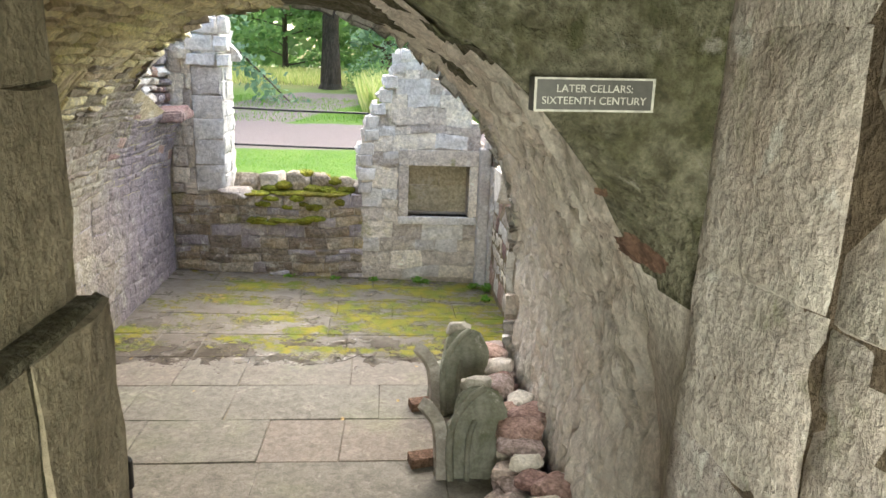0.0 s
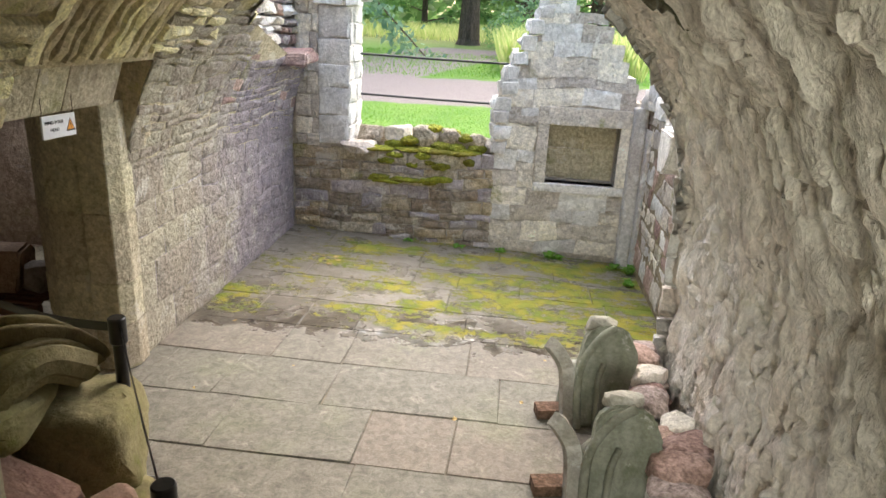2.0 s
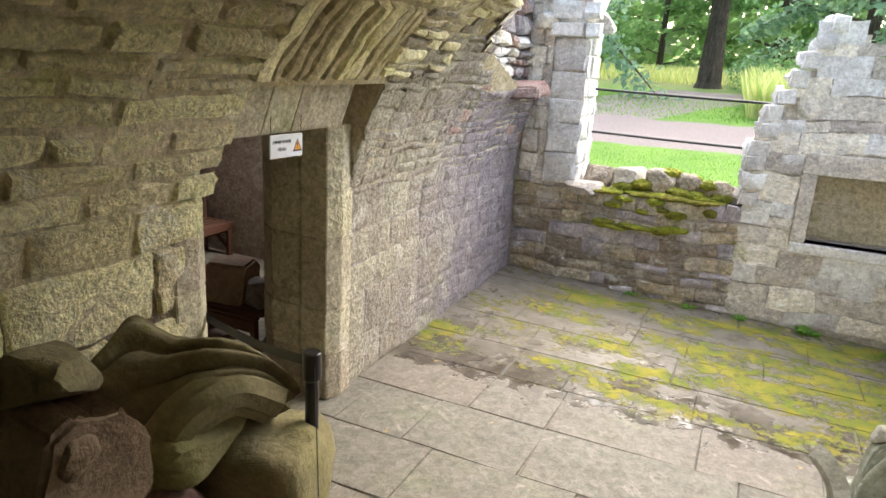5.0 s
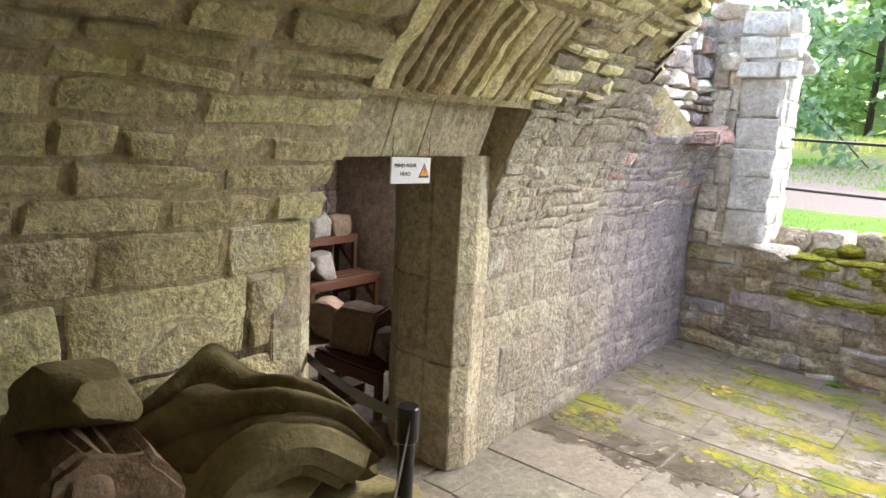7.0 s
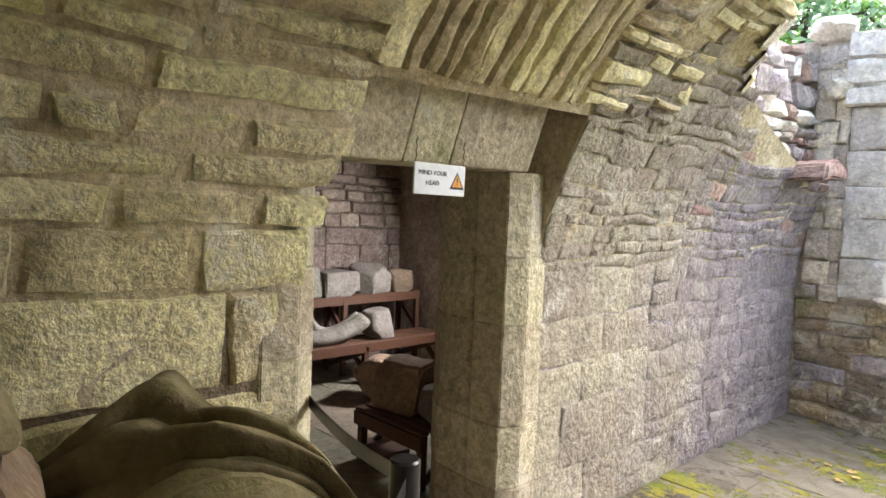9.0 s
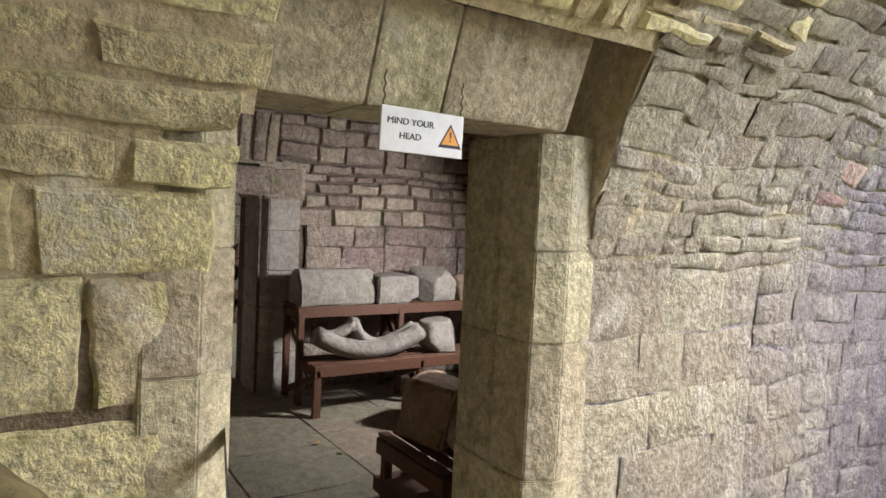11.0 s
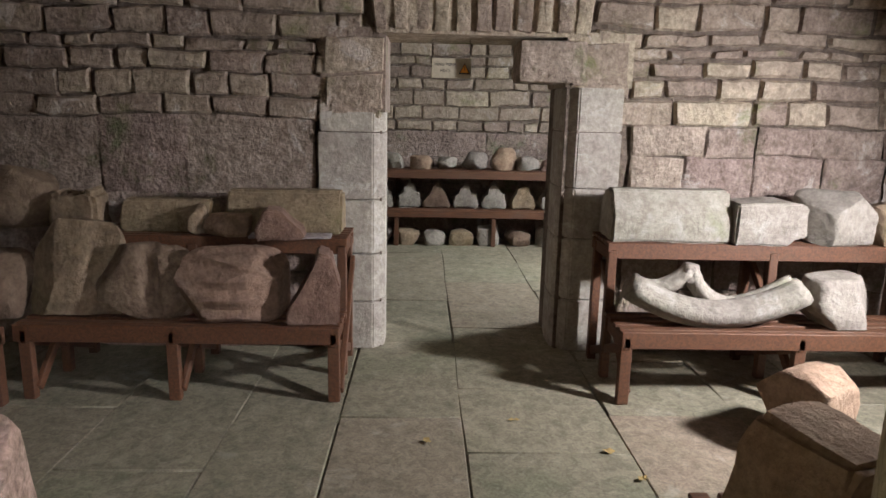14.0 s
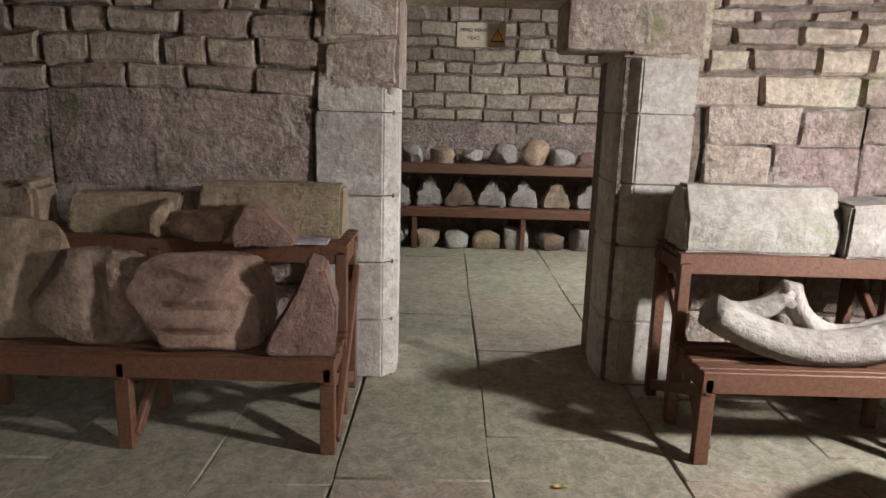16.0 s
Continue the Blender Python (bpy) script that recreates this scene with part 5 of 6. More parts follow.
for bx, by in ((-0.06, 4.62), (-0.03, 5.42)):
    lone("brick", boxes_bm((-0.1, 0.1, -0.06, 0.06, 0, 0.07), bevel=0.006), M_BROWN, pose(bx, by, 0.0, 0, 0, 12), "dark red brick wedged beside a carved stone", "brick", "bricks by the carved stones")
upright_carving(0.24, 4.40, 0.66, 3, -4, 24)
upright_carving(0.27, 5.30, 0.72, 17, 3, 24)
RUB = "rubble bank along the east wall"
r = random.Random(12)
for k in range(44):
    y = 3.5 + k * 0.058
    lvl = k % 3
    x = 0.52 + r.uniform(-0.1, 0.08) + 0.05 * lvl
    s = r.uniform(0.16, 0.28)
    loose(x, y + r.uniform(-0.05, 0.05), max(0.0, 0.14 * lvl - 0.02) + fz(x, y), s * 1.1, s, s * r.uniform(0.35, 0.55), 100 + k, r.choice([M_RUBBLE, M_RUBBLE, M_RUBBLE, M_SLOB, M_PINK]),
          "rough broken rubble stone in the bank by the wall", r.uniform(0, 180), 4, 0.16, "rubble_stone", group=RUB, tilt=r.uniform(-8, 8), sub=3)
loose(0.45, 3.55, 0.0, 0.5, 0.6, 0.4, 180, M_SLOB, "large pale boulder at the end of the rubble bank", 10, 4, 0.14, "boulder", group=RUB)
loose(0.5, 2.95, 0.0, 0.5, 0.6, 0.5, 181, M_SLOB, "large rough stone against the cellar wall", 40, 4, 0.14, "boulder", group=RUB)
# corbel that projects from the broken east wall
cb = [(0.0, 0.34), (0.42, 0.34), (0.42, 0.05), (0.36, 0.0), (0.22, 0.03), (0.1, 0.1), (0.02, 0.22)]
part("corbel", moved(prism_bm([(b, c) for b, c in cb], 0.4, 0.02, 0.006, 2), Matrix.Translation((0.62, 6.0, 1.52)) @ pose(0, 0, 0, 0, 0, 0)), M_WHITE, wall_east, "rounded pale corbel", True)
for k in range(7):
    vs, fs = stone_piece(flat((0.8 + 0.03 * k, 6.2 + k * 0.42, 1.7 + 0.12 * (k % 2)), (0, 1, 0), (0.15, 0, 1), (-1, 0, 0.2)), 0, 0.4, 0, 0.22, 0.08, 0.06, 990 + k)
    new("cope_stone", mesh_of("cope_stone", vs, fs, M_WHITE, True)).parent = wall_east

# ---- breach in the north wall: loose stones and moss ----
BR = "loose stones on the breach"
for k, (x, w, h) in enumerate(((-2.16, 0.34, 0.24), (-1.82, 0.28, 0.27), (-1.5, 0.3, 0.29), (-1.2, 0.34, 0.26), (-0.9, 0.26, 0.22), (-0.72, 0.2, 0.18))):
    loose(x, 9.42, 1.04, w, 0.3, h, 200 + k, [M_NORTH, M_GREY, M_NORTH, M_NORTH, M_NORTH, M_GREY][k], "grey field stone bedded along the top of the breach", RS.uniform(-15, 15), 4, 0.12, "field_stone", group=BR)
loose(-2.25, 9.12, 1.0, 0.42, 0.3, 0.13, 230, M_GREY, "flat projecting stone at the edge of the breach", 4, 6, 0.07, "field_stone", group=BR)


def moss_bm(w, d, h, seed, sub=3):
    bm = rock_bm(w, d, h, seed, 2.2, 0.05, sub)
    for v in bm.verts:
        v.co += Vector((jag(v.co, 30, seed), jag(v.co, 30, seed + 3), jag(v.co, 30, seed + 7))) * 0.03
    return bm


MS = "moss cushions on the north wall"
r = random.Random(31)
for k in range(40):
    row = k % 4
    x = r.uniform(-2.1, -0.75) if row != 1 else r.uniform(-2.15, -1.1)
    y, z = ((r.uniform(9.08, 9.16), 1.035), (9.075, 0.69 + r.uniform(-0.03, 0.04)), (r.uniform(9.16, 9.28), 1.04), (9.085, r.uniform(0.84, 0.98)))[row]
    w, d, h = ((0.4, 0.14, 0.05), (0.3, 0.08, 0.06), (0.42, 0.16, 0.05), (0.2, 0.06, 0.07))[row]
    lone("moss_cushion", moss_bm(w * r.uniform(0.6, 1.1), d, h * r.uniform(0.7, 1.2), 300 + k), M_MOSS, pose(x, y, z, 0, 0, r.uniform(-12, 12)), "bright yellow-green moss cushion on old stone", "moss", MS)
for k in range(8):
    lone("moss_cushion", moss_bm(0.24, 0.22, 0.1, 340 + k, 4), M_MOSS, pose((-1.68, -1.42, -1.2, -1.02, -1.3, -1.12, -1.85, -0.88)[k], (9.3, 9.42, 9.4, 9.34, 9.26, 9.27, 9.3, 9.3)[k], (1.1, 1.24, 1.2, 1.16, 1.06, 1.05, 1.05, 1.05)[k], 0, 0, k * 30), "thick golden moss cushion over the breach stones", "moss", MS)

# ledge of pinkish stone on the west wall near the pier
lone("ledge_stone", prism_bm([(-0.3, 0), (0.3, 0.02), (0.28, 0.1), (0.1, 0.17), (-0.25, 0.12)], 0.4, 0.02, 0.014, 5), M_PINK, pose(-3.0, 8.45, 1.98, 0, -4, 4), "projecting pink stone on the broken wall top", "stone")
for k in range(9):
    y = 7.0 + k * 0.2
    loose(-2.97 + RS.uniform(-0.05, 0.03), y, 1.93 + 0.25 * max(0, 7.9 - y) + RS.uniform(-0.02, 0.05), RS.uniform(0.16, 0.26), RS.uniform(0.14, 0.24), RS.uniform(0.08, 0.14), 400 + k,
          RS.choice([M_PURPLE, M_GREY, M_PINK]), "jagged broken stone on the ruined wall top", RS.uniform(0, 90), 6, 0.14, "wall_top_stone", group="broken wall top", sub=3)
for k in range(12):
    loose(-2.95 + 0.6 * RS.random(), 9.25 + RS.uniform(-0.2, 0.2), 2.95 + RS.uniform(-0.35, 0.2), RS.uniform(0.25, 0.45), RS.uniform(0.25, 0.4), RS.uniform(0.14, 0.24), 430 + k,
          RS.choice([M_WHITE, M_GREY, M_WHITE]), "pale stone on the ragged head of the pier", RS.uniform(0, 90), 5, 0.14, "wall_top_stone", group="broken pier head", sub=3)

# ---- rails across the breach ----
fence = thing("guard_rail", "two thin black iron rails across the breach", "railing")
for z in (2.10, 1.63):
    part("rail", tube_bm([(-2.62, 9.6, z), (-1.5, 9.6, z - 0.02), (-0.35, 9.6, z - 0.03)], 0.014, 8), M_RAIL, fence, smooth=True)
for x in (-2.5, -0.42):
    part("post", tube_bm([(x, 9.64, 1.0), (x, 9.64, 2.16)], 0.02, 8), M_RAIL, fence, smooth=True)

# ---- barrier posts and belts ----
def barrier_post(x, y, h):
    p = thing("barrier_post", "slim black barrier post on a round base", "barrier post", (x, y, 0.0), "belt barrier")
    part("base", tube_bm([(0, 0, 0.0), (0, 0, 0.02), (0, 0, 0.04), (0, 0, 0.06)], [0.18, 0.18, 0.15, 0.04], 28), M_BLACK, p, smooth=False)
    part("pole", tube_bm([(0, 0, 0.05), (0, 0, h - 0.12)], 0.031, 20), M_BLACK, p, smooth=True)
    part("head", tube_bm([(0, 0, h - 0.14), (0, 0, h - 0.13), (0, 0, h - 0.006), (0, 0, h)], [0.034, 0.042, 0.042, 0.037], 20), M_BLACK, p, "belt cassette", True)
    return p


barrier_post(-2.25, 4.14, 1.06)
barrier_post(-1.46, 3.10, 1.0)


def belt(a, b):
    a, b = Vector(a), Vector(b)
    bm = bmesh.new()
    n = (b - a).cross(Vector((0, 0, 1))).normalized() * 0.0012
    rows = []
    for i in range(9):
        p = a.lerp(b, i / 8) - Vector((0, 0, 0.03 * math.sin(math.pi * i / 8)))
        rows.append([bm.verts.new(p + n * s + Vector((0, 0, z))) for s, z in ((1, 0.024), (-1, 0.024), (-1, -0.024), (1, -0.024))])
    for p, q in zip(rows, rows[1:]):
        for k in range(4):
            bm.faces.new((p[k], p[(k + 1) % 4], q[(k + 1) % 4], q[k]))
    bm.faces.new(rows[0]), bm.faces.new(rows[-1][::-1])
    tagged(part("barrier_belt", bm, M_BLACK), "black webbing belt stretched from a barrier post", "belt", "belt barrier")


belt((-2.28, 4.15, 1.0), (-3.12, 4.36, 0.98))
belt((-2.22, 4.12, 1.0), (-1.49, 3.13, 0.94))


# ---- signs ----
def lettering(name, text, size, m, mat, parent, depth=0.0008):
    cu = bpy.data.curves.new(name, "FONT")
    cu.body, cu.size, cu.extrude, cu.align_x, cu.align_y = text, size, depth, "CENTER", "CENTER"
    tmp = new(name, cu)
    dg = bpy.context.evaluated_depsgraph_get()
    me = bpy.data.meshes.new_from_object(tmp.evaluated_get(dg))
    bpy.data.objects.remove(tmp)
    me.materials.clear()
    me.materials.append(mat)
    ob = new(name, me)
    ob.parent = parent
    ob.matrix_local = m
    return ob


def head_sign(m, hang, face, label):
    """A white board with words and a warning triangle, hung on two chains. Local x runs along the board, y up, z out of it."""
    s = thing("warning_sign", label, "sign", group="head-height signs")
    s.matrix_world = m
    part("board", boxes_bm((-0.123, 0.123, -0.06, 0.06, -0.012, 0.0), bevel=0.003), face, s)
    lettering("lettering", "MIND YOUR", 0.0245, Matrix.Translation((-0.038, 0.022, 0.001)), M_TEXT, s)
    lettering("lettering", "HEAD", 0.0245, Matrix.Translation((-0.038, -0.016, 0.001)), M_TEXT, s)
    def tri(k, z):
        bm = bmesh.new()
        pts = [(0.082 - 0.036 * k, -0.034 * k), (0.082 + 0.036 * k, -0.034 * k), (0.082, 0.034 * k)]
        a = [bm.verts.new((x, y, 0)) for x, y in pts]
        b = [bm.verts.new((x, y, z)) for x, y in pts]
        bm.faces.new(b), bm.faces.new(a[::-1])
        for i in range(3):
            bm.faces.new((a[i], a[(i + 1) % 3], b[(i + 1) % 3], b[i]))
        return bm
    part("triangle_border", tri(1.0, 0.001), M_TEXT, s)
    part("triangle", tri(0.74, 0.0016), M_AMBER, s, "amber warning triangle")
    lettering("lettering", "!", 0.04, Matrix.Translation((0.082, -0.004, 0.002)), M_TEXT, s)
    for x in (-0.115, 0.115):
        bits = [tube_bm([(x, 0.06 + k * 0.016, -0.006), (x + (0.003 if k % 2 else -0.003), 0.066 + k * 0.016, -0.004), (x, 0.077 + k * 0.016, -0.006)], 0.0022, 5) for k in range(int(hang / 0.016))]
        part("chain", merged(*bits), M_CHAIN, s)


SIGN_TURN = Matrix(((0, 0, 1, 0), (1, 0, 0, 0), (0, 1, 0, 0), (0, 0, 0, 1)))
head_sign(Matrix.Translation((-2.93, 4.85, 1.837)) @ SIGN_TURN @ pose(0, 0, 0, 0, 0, -1) @ Matrix.Diagonal((1.13, 1.05, 1.0, 1.0)), 0.24, M_SIGN, "white hanging board reading mind your head with warning triangle")
head_sign(Matrix.Translation((-7.0, 4.935, 1.745)) @ SIGN_TURN, 0.14, M_SIGNBEIGE, "beige board reading mind your head in the inner doorway")

plate = thing("cellar_plate", "dark metal plate with white border reading later cellars sixteenth century", "sign")
plate.matrix_world = Matrix.Translation((0.13, 1.985, 2.628)) @ pose(0, 0, 0, 90, 0, 0) @ pose(0, 0, 0, 0, 0, 1) @ Matrix.Diagonal((0.95, 0.93, 1, 1))
part("plate", boxes_bm((-0.148, 0.148, -0.041, 0.041, -0.06, 0.0), bevel=0.002), M_PLATE, plate)
for nm, b in (("border", (-0.148, 0.148, 0.036, 0.041, 0.0, 0.002)), ("border", (-0.148, 0.148, -0.041, -0.036, 0.0, 0.002)), ("border", (-0.148, -0.142, -0.036, 0.036, 0.0, 0.002)), ("border", (0.142, 0.148, -0.036, 0.036, 0.0, 0.002))):
    part(nm, boxes_bm(b), M_PLATEW, plate)
lettering("lettering", "LATER CELLARS:", 0.026, Matrix.Translation((0, 0.014, 0.0005)), M_PLATEW, plate)
lettering("lettering", "SIXTEENTH CENTURY", 0.026, Matrix.Translation((0, -0.015, 0.0005)), M_PLATEW, plate)


# ---- tiered benches in the store ----
def bench(name, length, label, group, m, legs):
    """Two-tier slatted stone bench. Local x runs along it, y from front to back."""
    b = thing(name, label, "bench", group=group)
    b.matrix_world = m
    L = length
    for z, y0, y1, k in ((0.40, 0.0, 0.34, 4), (0.79, 0.38, 0.72, 5)):
        part("front_rail", beam_bm((0, y0 + 0.02, z - 0.045), (L, y0 + 0.02, z - 0.045), 0.04, 0.09), M_WOOD, b)
        part("back_rail", beam_bm((0, y1, z - 0.06), (L, y1, z - 0.06), 0.035, 0.07), M_WOOD, b)
        for i in range(k):
            y = y0 + 0.07 + (y1 - y0 - 0.07) * i / (k - 1)
            part("slat", beam_bm((0, y, z - 0.008), (L, y, z - 0.008), 0.05, 0.018, 0.003), M_WOOD, b)
    for x in legs:
        part("leg", beam_bm((x, 0.03, 0.0), (x, 0.03, 0.355), 0.06, 0.045), M_WOOD, b)
        part("leg", beam_bm((x, 0.40, 0.0), (x, 0.40, 0.745), 0.05, 0.05), M_WOOD, b)
        part("leg", beam_bm((x, 0.70, 0.0), (x, 0.70, 0.745), 0.05, 0.05), M_WOOD, b)
        part("bearer", beam_bm((x, 0.0, 0.335), (x, 0.42, 0.335), 0.035, 0.07), M_WOOD, b)
        part("bearer", beam_bm((x, 0.38, 0.72), (x, 0.72, 0.72), 0.035, 0.07), M_WOOD, b)
        part("brace", beam_bm((x + 0.03, 0.04, 0.05), (x + 0.03, 0.68, 0.62), 0.03, 0.05), M_WOOD, b)
        part("brace", beam_bm((x - 0.0, 0.68, 0.06), (x - 0.0, 0.06, 0.3), 0.03, 0.05), M_WOOD, b)
    return b


WESTWARD = lambda x, y: Matrix.Translation((x, y, 0)) @ Matrix(((0, -1, 0, 0), (1, 0, 0, 0), (0, 0, 1, 0), (0, 0, 0, 1)))
BG = "stone benches in the store"
bench("stone_bench", 1.62, "two-tier red-brown wooden bench crowded with carved stones", BG, WESTWARD(-5.92, 2.74), (0.05, 0.78, 1.59))
bench("stone_bench", 1.9, "two-tier red-brown wooden bench with pale carved stones", BG, WESTWARD(-5.92, 5.80), (0.03, 0.94, 1.86))
bench("stone_bench", 2.0, "two-tier red-brown wooden bench along the south side of the store", BG, Matrix.Translation((-3.9, 2.72, 0)) @ pose(0, 0, 0, 0, 0, 180), (0.04, 1.0, 1.96))
low = thing("low_stand", "low dark wooden stand beside the doorway", "stand", (-4.5, 5.58, 0))
for z in (0.36,):
    for i in range(5):
        part("slat", beam_bm((0.0, 0.04 + i * 0.09, z), (0.68, 0.04 + i * 0.09, z), 0.06, 0.02), M_WOOD, low)
    part("front_rail", beam_bm((0, 0.02, z - 0.06), (0.68, 0.02, z - 0.06), 0.04, 0.09), M_WOOD, low)
for x in (0.04, 0.64):
    for y in (0.05, 0.42):
        part("leg", beam_bm((x, y, 0), (x, y, 0.34), 0.05, 0.05), M_WOOD, low)
    part("brace", beam_bm((x, 0.06, 0.03), (x, 0.4, 0.3), 0.03, 0.04), M_WOOD, low)
part("tray", boxes_bm((-0.02, 0.3, 0.0, 0.25, 0.04, 0.12), bevel=0.005), M_WOOD, low, "dark box standing under the slats")

# ---- stones on the benches ----
GS = "carved stones on the benches"


def roof_block(x, y, z, L, w, h, mat, label, turn=0):
    pts = [(0, 0), (w, 0), (w, h * 0.45), (w * 0.72, h), (w * 0.25, h), (0, h * 0.45)]
    return lone("carved_block", prism_bm([(a - w / 2, c) for a, c in pts], L, 0.015, 0.006, int(x * 100) % 50), mat, pose(x, y, z, 0, 0, 90 + turn), label, "carved stone", GS)


roof_block(-6.46, 5.82, 0.79, 0.68, 0.28, 0.29, M_CARVEDP, "long pale chamfered coping block on the upper tier")
lone("moulded_block", prism_bm([(-0.2, 0), (0.12, 0), (0.12, 0.05), (0.2, 0.05), (0.2, 0.22), (0.14, 0.24), (-0.2, 0.23)], 0.3, 0.012, 0.006, 7), M_CARVEDP, pose(-6.58, 6.7, 0.79, 0, 0, 0), "pale moulded block with a notched edge", "carved stone", GS)
loose(-6.45, 7.15, 0.79, 0.3, 0.36, 0.3, 501, M_CARVEDP, "pale rough cornered block on the upper tier", 12, 5, 0.08, group=GS)
loose(-6.4, 7.45, 0.79, 0.28, 0.25, 0.24, 502, M_CARVED, "brown rough block on the upper tier", 30, 5, 0.1, group=GS)
# pale curved tracery piece on the lower tier
sec2 = [(0.1 * math.cos(k * math.pi / 8) * (0.75 if k % 4 == 2 else 1.0), 0.065 * math.sin(k * math.pi / 8)) for k in range(16)]
trace = thing("tracery_piece", "pale curved window tracery piece with a cusp", "carved stone", (-6.08, 6.32, 0.402), GS, turn=-4)
curve = [(0.02, -0.45 + 0.9 * i / 20, 0.062 + 0.14 * ((i - 10) / 10) ** 2) for i in range(21)]
cusp1 = [(-0.04, -0.43 + 0.31 * i / 10, 0.21 - 0.045 * math.sin(math.pi * i / 10) + 0.07 * (i / 10) ** 2) for i in range(11)]
cusp2 = [(-0.04, -0.12 + 0.54 * i / 14, 0.28 - 0.16 * math.sin(math.pi * (i / 14) ** 0.7) - 0.05 * i / 14) for i in range(15)]
for nm, pth, k in (("outer_rib", curve, 1.0), ("cusp_arm", cusp1, 0.55), ("cusp_arm", cusp2, 0.55)):
    ob = part(nm, sweep_bm(pth, [(p * k, q * (k + 0.15)) for p, q in sec2]), M_CARVEDP, trace)
    ob.data.shade_smooth()
part("cusp_tip", moved(rock_bm(0.1, 0.09, 0.1, 57, 4, 0.1, 3), Matrix.Translation((-0.04, -0.12, 0.22))), M_CARVEDP, trace, smooth=True)
loose(-6.12, 7.0, 0.4, 0.26, 0.34, 0.27, 503, M_CARVEDP, "pale squared block on the lower tier", 6, 6, 0.06, group=GS)
# left bench, lower tier
tall = rock_bm(0.2, 0.46, 0.5, 71, 5.5, 0.1, 5)
for v in tall.verts:
    v.co.x += 0.03 * max(0.0, min(1.0, (0.1 - v.co.y) / 0.05)) * (v.co.x > 0)
lone("carved_slab", tall, M_CARVED, pose(-6.16, 2.98, 0.395, 0, -8, 0), "tall brown shouldered slab leaning on the upper tier", "carved stone", GS)
grooved = rock_bm(0.26, 0.5, 0.38, 73, 5.0, 0.14, 5)
for v in grooved.verts:
    line = v.co.y + 0.12 * (v.co.z - 0.2)
    v.co.x -= 0.05 * max(0.0, 1 - (line / 0.05) ** 2) * (v.co.x > 0) * min(1.0, v.co.z / 0.12)
    v.co.x += 0.03 * max(0.0, 1 - ((v.co.y - 0.09) / 0.05) ** 2) * max(0.0, 1 - ((v.co.z - 0.14) / 0.08) ** 2) * (v.co.x > 0)
    v.co.y *= 1.1 - 0.5 * max(0.0, v.co.z - 0.1)
lone("carved_fragment", grooved, M_CARVED, pose(-6.14, 3.38, 0.395, 0, -6, 3), "brown green-stained carved fragment with a deep worn groove", "carved stone", GS)
drum = rock_bm(0.34, 0.52, 0.37, 61, 4.2, 0.12, 5)
for v in drum.verts:
    belly = max(0.0, 1 - (v.co.y / 0.17) ** 2) * max(0.0, min(1.0, v.co.x / 0.06))
    v.co.x += belly * 0.022 * math.sin(v.co.z * 2 * math.pi / 0.1)
    v.co.y *= 1.08 - 0.35 * max(0.0, v.co.z - 0.2)
lone("column_base", drum, M_CARVEDR, pose(-6.14, 3.78, 0.4, 0, 0, 6), "worn reddish moulded column base on the lower tier", "carved stone", GS)
lone("wedge_stone", prism_bm([(-0.14, 0), (0.13, 0), (0.14, 0.2), (0.1, 0.36), (0.03, 0.38), (-0.02, 0.22), (-0.13, 0.08)], 0.2, 0.012, 0.008, 13), M_CARVEDR, pose(-6.16, 4.2, 0.4, 0, 0, 6), "clean-cut reddish wedge-shaped stone", "carved stone", GS)
loose(-6.12, 2.55, 0.395, 0.34, 0.36, 0.32, 505, M_CARVED, "hollowed brown stone at the end of the bench", 20, 5, 0.12, group=GS)
# left bench, upper tier
roof_block(-6.5, 3.68, 0.79, 0.64, 0.24, 0.24, M_CARVED, "long brown moulded sill stone on the upper tier")
lone("broken_wedge", prism_bm([(-0.13, 0), (0.13, 0), (0.12, 0.05), (0.0, 0.16), (-0.08, 0.17), (-0.13, 0.06)], 0.18, 0.012, 0.008, 15), M_CARVEDR, pose(-6.38, 4.0, 0.79, 0, 0, 5), "pointed reddish fragment on the upper tier", "carved stone", GS)
loose(-6.34, 3.7, 0.79, 0.14, 0.24, 0.12, 507, M_CARVEDR, "small squared reddish stone", 0, 5, 0.06, group=GS)
lone("grey_slate", boxes_bm((-0.1, 0.1, -0.22, 0.22, 0, 0.012), bevel=0.004), M_PURPLE, pose(-6.36, 4.05, 0.79, 0, 0, 3), "thin grey slate lying at the front of the bench", "slate", GS)
roof_block(-6.5, 3.1, 0.79, 0.5, 0.22, 0.18, M_CARVED, "long dark hollowed moulding on the upper tier")
loose(-6.42, 3.5, 0.79, 0.2, 0.16, 0.16, 508, M_CARVED, "small rounded brown fragment", 40, 3, 0.15, group=GS)
lone("notched_stone", prism_bm([(-0.13, 0), (0.13, 0), (0.13, 0.22), (0.06, 0.25), (0.03, 0.17), (-0.03, 0.18), (-0.06, 0.24), (-0.13, 0.2)], 0.2, 0.025, 0.012, 17), M_CARVED, pose(-6.55, 2.86, 0.79, 0, 0, 0), "brown stone with a rounded notch in its head", "carved stone", GS)
loose(-6.5, 2.5, 0.79, 0.3, 0.4, 0.36, 509, M_CARVED, "large humped brown stone at the corner", 15, 3.2, 0.14, group=GS)
